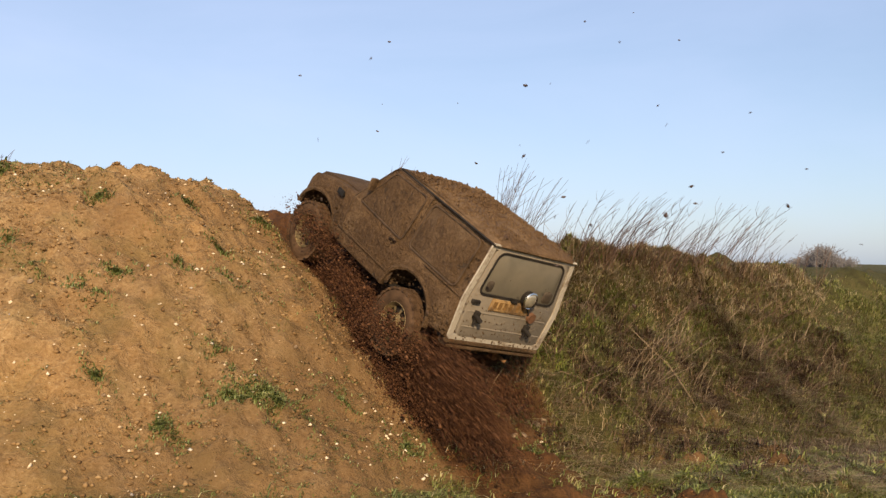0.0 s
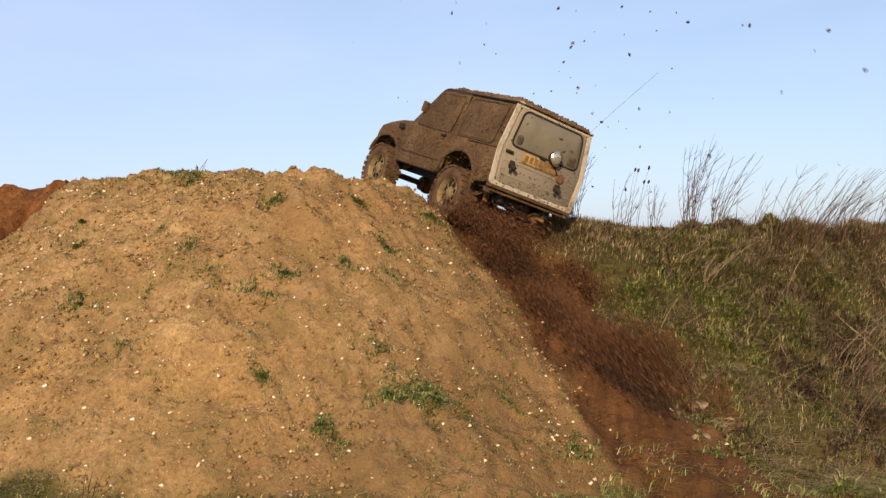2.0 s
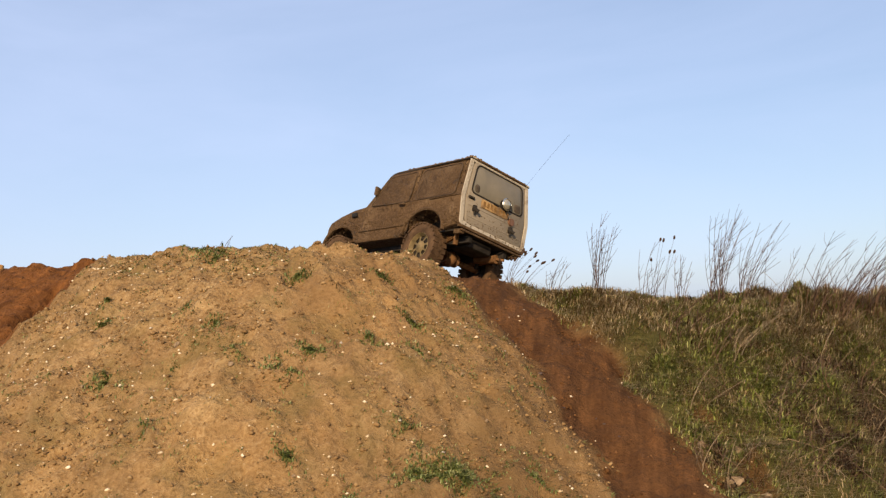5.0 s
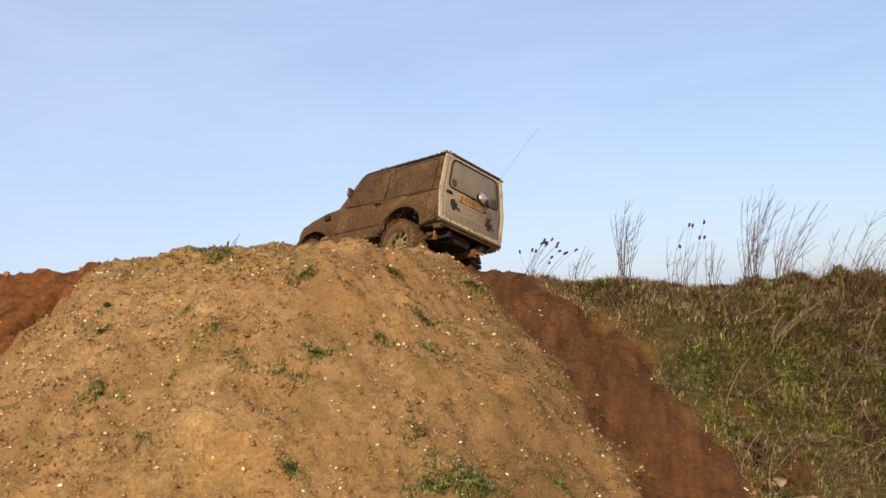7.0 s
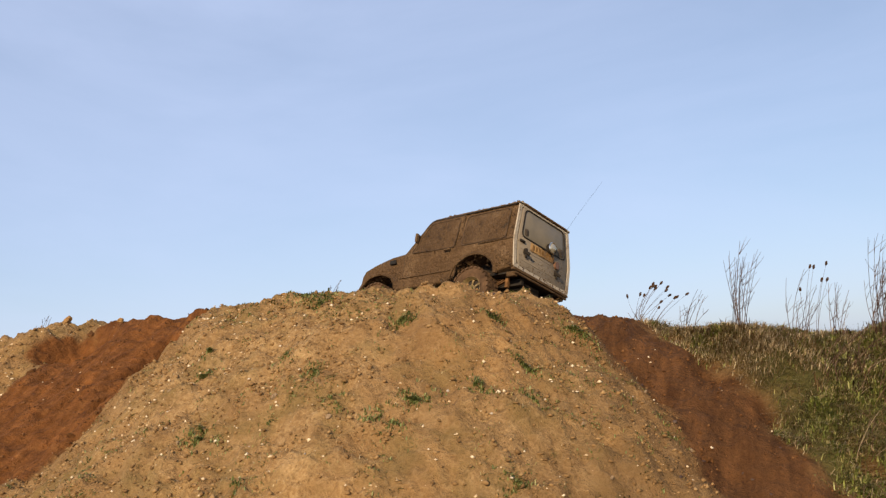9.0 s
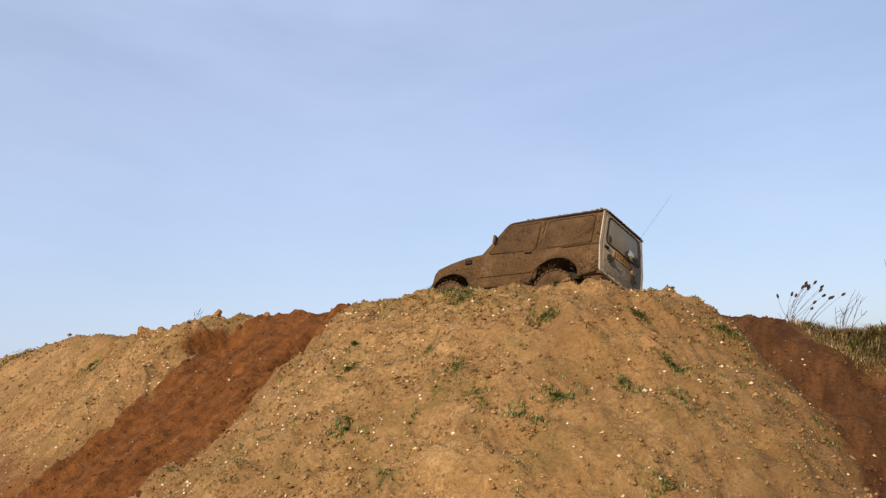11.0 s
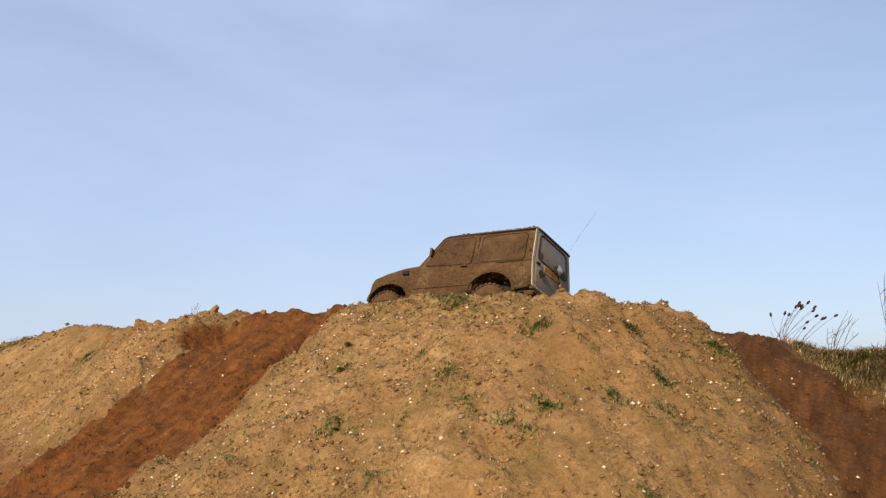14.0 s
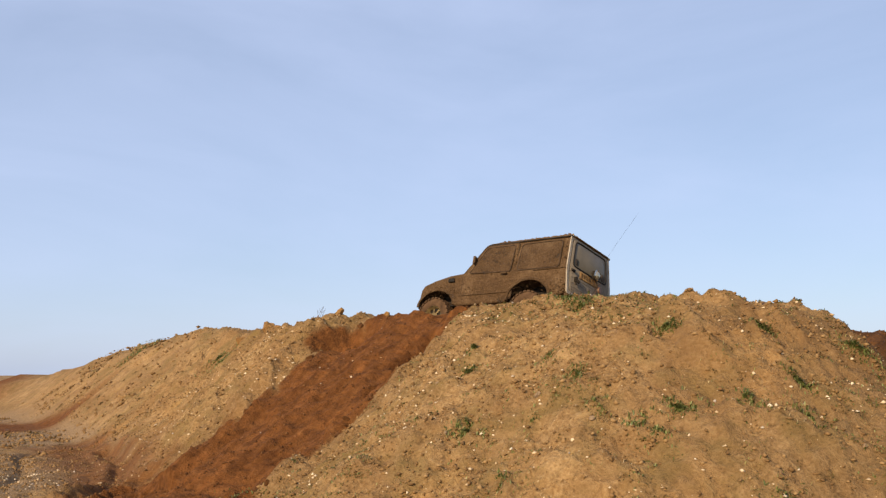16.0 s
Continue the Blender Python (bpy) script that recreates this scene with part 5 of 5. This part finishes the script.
teasel(-1.68, 13.40, 0.40, 5, 0.5)
teasel(0.15, 13.1, 1.0, 6, 0.18)
# stalks standing in the bank's face, and dead thistles at its foot
for k in range(60):
    x = random.uniform(0.2, 6.5)
    y = 10.3 + 0.62 * (x - 1.68) + random.uniform(0.6, 2.9)
    dry_weed(x, y, random.uniform(0.25, 0.75), random.randint(2, 6), random.uniform(0.1, 1.0) * random.choice((1, 1, -0.6)), 0.32, PALE_STEM if k % 5 == 0 else TANGLE if k % 2 else TWIG, 3)
for k in range(20):
    x = random.uniform(1.2, 6.0)
    y = 10.3 + 0.62 * (x - 1.68) + random.uniform(0.2, 2.0)
    dry_weed(x, y, random.uniform(0.3, 0.6), random.randint(6, 13), random.uniform(0.3, 0.8), 0.5, TANGLE if k % 3 else TWIG, 4)
for x, y, tall in ((-5.6, 12.3, 0.22), (-5.9, 12.4, 0.15), (-11.2, 13.2, 0.35), (-13.6, 14.2, 0.2), (-15.8, 14.6, 0.35), (-16.6, 14.9, 0.3), (-4.1, 6.6, 0.5), (-3.8, 6.5, 0.7), (-4.0, 6.9, 0.5)):
    dry_weed(x, y, tall, 4, 0.25, 0.1, TWIG, 2)


def weed_tuft(x, y, size, n):
    n = int(n)
    a, d = rng.uniform(0, 6.28, n), 0.5 * size * np.abs(rng.normal(0, 0.8, n))
    px, py = x + d * np.cos(a), y + d * np.sin(a) * 0.7
    keep = rough(px, py, 0.16, 2, 301) > -0.2
    px, py, n = px[keep], py[keep], int(keep.sum())
    co, tri = blade_arrays(rng, px, py, rng.uniform(0.35, 1.0, n) * min(size * 0.34, 0.07), rng.uniform(0.004, 0.008, n), rng.uniform(0.2, 1.0, n) * 0.06, 0.5, (0.1, 0.0))
    tuft = tagged(new("weed_tuft"), "small green tuft of weeds rooted in bare earth", "weed", "weed tufts on the mound")
    tuft.location = (x, y, float(height(x, y)))
    o = spread("leaf", co - np.array(tuft.location), tri, LEAF, "", "")
    o.parent = tuft
    return tuft


for x, y, s in ((-5.05, 10.95, 0.17), (-5.35, 11.4, 0.26), (-5.6, 11.55, 0.2), (-4.0, 9.23, 0.13), (-3.5, 9.2, 0.24), (-3.35, 9.5, 0.16), (-2.27, 9.0, 0.13), (-1.95, 8.72, 0.34), (-1.7, 8.75, 0.2), (-6.9, 12.0, 0.18), (-5.3, 8.95, 0.20),
                (-2.85, 9.75, 0.15), (-2.5, 10.3, 0.13), (-1.3, 10.55, 0.16), (-2.3, 9.9, 0.12), (-4.6, 8.35, 0.12), (-3.2, 8.4, 0.12), (-1.15, 9.25, 0.2), (-6.4, 8.0, 0.15), (-7.3, 8.4, 0.2), (-3.0, 10.9, 0.14), (-2.2, 11.3, 0.16), (-5.9, 9.9, 0.1), (-4.9, 9.8, 0.1),
                (-14.6, 14.0, 0.35), (-14.2, 13.8, 0.3), (0.62, 10.35, 0.2), (0.2, 11.5, 0.2), (0.9, 9.6, 0.2), (-2.6, 8.2, 0.25), (-0.5, 9.1, 0.22), (-24.3, 19.1, 0.7), (-23.2, 18.7, 0.6), (-1.8, 8.85, 0.25), (-2.1, 8.6, 0.2), (-5.2, 11.2, 0.2), (-5.7, 11.7, 0.2), (-8.0, 8.55, 0.25), (-7.7, 8.5, 0.18), (-6.0, 10.2, 0.12), (-4.4, 9.6, 0.12), (-3.8, 10.4, 0.12)):
    weed_tuft(x, y, s * 1.75, 480 * s / 0.2)


def branch(points, r):
    bm = bmesh.new()
    stem(bm, [Vector(p) for p in points], r, r * 0.45, 6)
    me = bpy.data.meshes.new("dead_branch")
    bm.to_mesh(me)
    bm.free()
    me.materials.append(PALE_STEM)
    return tagged(new("dead_branch", me), "bare bleached branch lying on the bank", "branch", "dead branches on the bank")


for (x, y), (dx, dy), lift in (((0.55, 12.1), (0.55, 0.75), 0.22), ((1.0, 10.9), (0.9, 0.35), 0.12), ((2.3, 11.6), (0.8, 0.9), 0.2), ((3.3, 11.6), (-0.9, 0.9), 0.25), ((1.4, 11.9), (0.6, 0.8), 0.2)):
    pts = []
    for k in range(6):
        u = k / 5
        px, py = x + dx * u, y + dy * u + 0.05 * math.sin(5 * u)
        pts.append((px, py, float(height(px, py)) + 0.02 + lift * u * (1.3 - u)))
    branch(pts, 0.010)


# a bare wood a long way off
FAR_TWIGS = by_island("far_bare_wood", [(0.0, (0.11, 0.10, 0.10)), (1.0, (0.19, 0.17, 0.16))], 0.9)
random.seed(9)
bm = bmesh.new()
for k in range(60):
    d = 190 + random.uniform(-8, 8)
    bearing = random.gauss(25.8, 0.75)
    a = radians(bearing)
    foot = Vector((d * math.sin(a), d * math.cos(a), 0.9))
    tall = random.uniform(0.8, 1.2) * (1.3 + 2.6 * math.exp(-((bearing - 25.8) / 0.7) ** 2))
    stem(bm, [foot, foot + Vector((0, 0, tall * 0.5)), foot + Vector((random.gauss(0, 0.5), 0, tall))], 0.11, 0.04, 4)
    for j in range(34):
        p = foot + Vector((random.gauss(0, 0.9), random.gauss(0, 0.6), tall * random.uniform(0.05, 0.85)))
        stem(bm, [p, p + Vector((random.gauss(0, 0.7), 0, random.uniform(0.4, 1.0)))], 0.05, 0.02, 3)
me = bpy.data.meshes.new("far_wood")
bm.to_mesh(me)
bm.free()
me.materials.append(FAR_TWIGS)
tagged(new("far_wood", me), "leafless grey wood on the far horizon", "trees", kind="stuff")


# ---- mud thrown up by the wheels ----
FLUNG_MUD = by_island("flung_mud", [(0.0, (0.045, 0.018, 0.009)), (0.6, (0.090, 0.038, 0.017)), (1.0, (0.150, 0.068, 0.030))], 0.9)


# wet mud, coloured darker than the spray to give clods silhouetted on the sky
CLOD_MUD = by_island("wet_clod_silhouette", [(0.0, (0.022, 0.011, 0.007)), (1.0, (0.055, 0.026, 0.014))], 0.6)


def car_at(t):
    """The car's pose at a time, also shortly before the start."""
    times = [r[0] for r in CAR_WAY]
    row = [float(np.interp(t, times, [r[k] for r in CAR_WAY])) for k in range(1, 7)]
    if t < 0:
        for k in range(3):
            row[k] += t * (CAR_WAY[1][k + 1] - CAR_WAY[0][k + 1]) / 0.5
    return car_pose(*row)


def flight(start, speed, t0, pull=9.8, sink=0.0):
    """Times and places of a lump from its throw until it lies on the ground."""
    out, t, p, v = [], t0, Vector(start), Vector(speed)
    while t < t0 + 3:
        out.append((t, p.copy()))
        t += 0.1
        p = p + v * 0.1 + Vector((0, 0, -0.5 * pull * 0.01))
        v.z -= pull * 0.1
        g = float(height(p.x, p.y))
        if p.z < g - sink and t > t0 + 0.15:
            out.append((t, Vector((p.x, p.y, g - sink))))
            break
    return out


def thrown_rows(path, spin, still, rate, deep):
    """Rows for walk(): still before the throw, turning on the way, still afterwards."""
    rows = []
    for k, (t, p) in enumerate(path):
        turn = still @ Matrix.Rotation(radians(rate) * k, 4, spin)
        rows.append((t, Matrix.Translation(p) @ turn))
    inside = [(max(0.0, t), m) for t, m in rows if t > -0.05]
    if path[0][0] > 0.05:
        under = Matrix.Translation(path[0][1] - Vector((0, 0, deep))) @ still
        inside.insert(0, (max(0.034, path[0][0] - 0.1), under))
        inside.insert(0, (0.0, under))
    inside.append((16.0, inside[-1][1]))
    keyed, last = [], -1
    for t, m in inside:
        if frame(t) > last:
            keyed.append((t, m))
            last = frame(t)
    return keyed


def lump_mesh(name, r, seed):
    random.seed(seed)
    bm = bmesh.new()
    bmesh.ops.create_icosphere(bm, subdivisions=1, radius=r, matrix=Matrix.Diagonal((1.2, 0.85, 0.7, 1)))
    for v in bm.verts:
        v.co *= random.uniform(0.7, 1.25)
    me = bpy.data.meshes.new(name)
    bm.to_mesh(me)
    bm.free()
    me.materials.append(CLOD_MUD)
    return me


def spray_mesh(name, n, long, wide, seed):
    g = np.random.default_rng(seed)
    at = np.stack([g.normal(0, long, n), g.normal(0, wide, n), g.normal(0, wide * 0.8, n)], 1).clip(-1.0, 1.0)
    r = 0.0030 + 0.0068 * g.random(n) ** 3 + 0.016 * g.random(n) ** 40
    base = np.array([(1, 0, 0), (-1, 0, 0), (0, 1, 0), (0, -1, 0), (0, 0, 1), (0, 0, -1)], float) * [1.7, 1, 1]
    co = at[:, None] + base[None] * r[:, None, None] * g.uniform(0.6, 1.3, (n, 6, 1))
    t = np.array([(0, 2, 4), (2, 1, 4), (1, 3, 4), (3, 0, 4), (2, 0, 5), (1, 2, 5), (3, 1, 5), (0, 3, 5)])
    o = spread(name, co.reshape(-1, 3), (np.arange(n)[:, None, None] * 6 + t).reshape(-1, 3), FLUNG_MUD, "", "")
    me = o.data
    bpy.data.objects.remove(o)
    return me


LUMPS = [lump_mesh("mud_clod", r, k) for k, r in enumerate((0.006, 0.008, 0.011, 0.015, 0.022))]
SPRAYS = [spray_mesh("mud_spray", 5000, 0.30, 0.115, k) for k in range(4)]
THROWN = []
random.seed(31)
for k in range(290):
    t0 = random.uniform(-1.0, 2.15)
    if k % 5 == 4:
        wheel_at, back, up = Vector((BASE - 0.1, random.choice((-0.6, 0.6)), 0.35)), random.uniform(-1.0, 2.0), random.uniform(3.5, 8.0)
    else:
        wheel_at, back, up = Vector((-0.34, random.choice((-0.6, 0.6)), 0.30)), random.uniform(0.8, 4.2), random.uniform(3.5, 8.8)
    m = car_at(t0)
    ahead = (m.to_3x3() @ Vector((1, 0, 0))).to_2d().normalized()
    speed = Vector((-ahead.x * back + random.gauss(0, 0.7), -ahead.y * back + random.gauss(0, 0.7), up))
    path = flight(m @ wheel_at, speed, t0)
    if path[-1][0] < 0.2:
        continue
    o = tagged(new("mud_clod", random.choice(LUMPS)), "small wet clod of mud flung up by the wheels", "mud", "clods of mud flung through the air")
    THROWN.append((o, path, Vector((random.gauss(0, 1), random.gauss(0, 1), random.gauss(0, 1))).normalized(), Matrix.Identity(4), 55, 0.45))
for k in range(74):
    t0 = -0.75 + 0.035 * k
    s = -1 if k % 5 == 0 else 1
    m = car_at(t0)
    ahead = m.to_3x3() @ Vector((1, 0, 0))
    force = random.uniform(0.8, 9.6) * (1.0 if t0 < 1.7 else 0.6)
    away = (-ahead + (Vector((0.10, 0.05, -0.05)) if s > 0 else Vector((-0.06, -0.10, 0.0)))).normalized()
    speed = away * force + Vector((random.gauss(0.0, 0.19), random.gauss(0, 0.17), random.uniform(0.0, 1.0)))
    path = flight(m @ Vector((BASE - 0.3 if k % 4 == 1 and t0 < 0.6 else random.uniform(-0.30, 0.25), random.uniform(0.60, 0.76) * s, random.uniform(0.10, 0.50))), speed, t0, 9.8, 0.42)
    if path[-1][0] < 0.15:
        continue
    still = away.to_track_quat("X", "Z").to_matrix().to_4x4()
    o = tagged(new("mud_spray", SPRAYS[k % 4]), "burst of wet red mud thrown back by a wheel", "mud", "bursts of mud behind the wheels")
    THROWN.append((o, path, Vector((0, 1, 0)), still, 0, 0.75))


# ---- what moves ----
def wheel_rows(x, y):
    """The wheels spin on the climb, then roll as far as the car goes."""
    rows, turn = [], 0.0
    for k in range(161):
        t = k / 10
        speed = 72.0 if t < 1.6 else 72.0 * max(0.0, (2.6 - t)) if t < 2.6 else 0.0
        if t >= 2.6:
            a = np.interp([t, t + 0.1], [r[0] for r in CAR_WAY], np.cumsum([0] + [math.dist(p[1:4], q[1:4]) for p, q in zip(CAR_WAY, CAR_WAY[1:])]))
            speed = math.degrees((a[1] - a[0]) / WHEEL_R)
        rows.append((t, Matrix.Translation((x, y, AXLE_Z)) @ Matrix.Rotation(radians(turn), 4, "Y")))
        turn += speed
    return rows


def motions():
    walk(car, [(t, car_pose(*row)) for t, *row in CAR_WAY])
    for x, y, wheel in WHEELS:
        walk(wheel, wheel_rows(x, y))
    for thing, path, spin, still, rate, deep in THROWN:
        walk(thing, thrown_rows(path, spin, still, rate, deep))


motions()
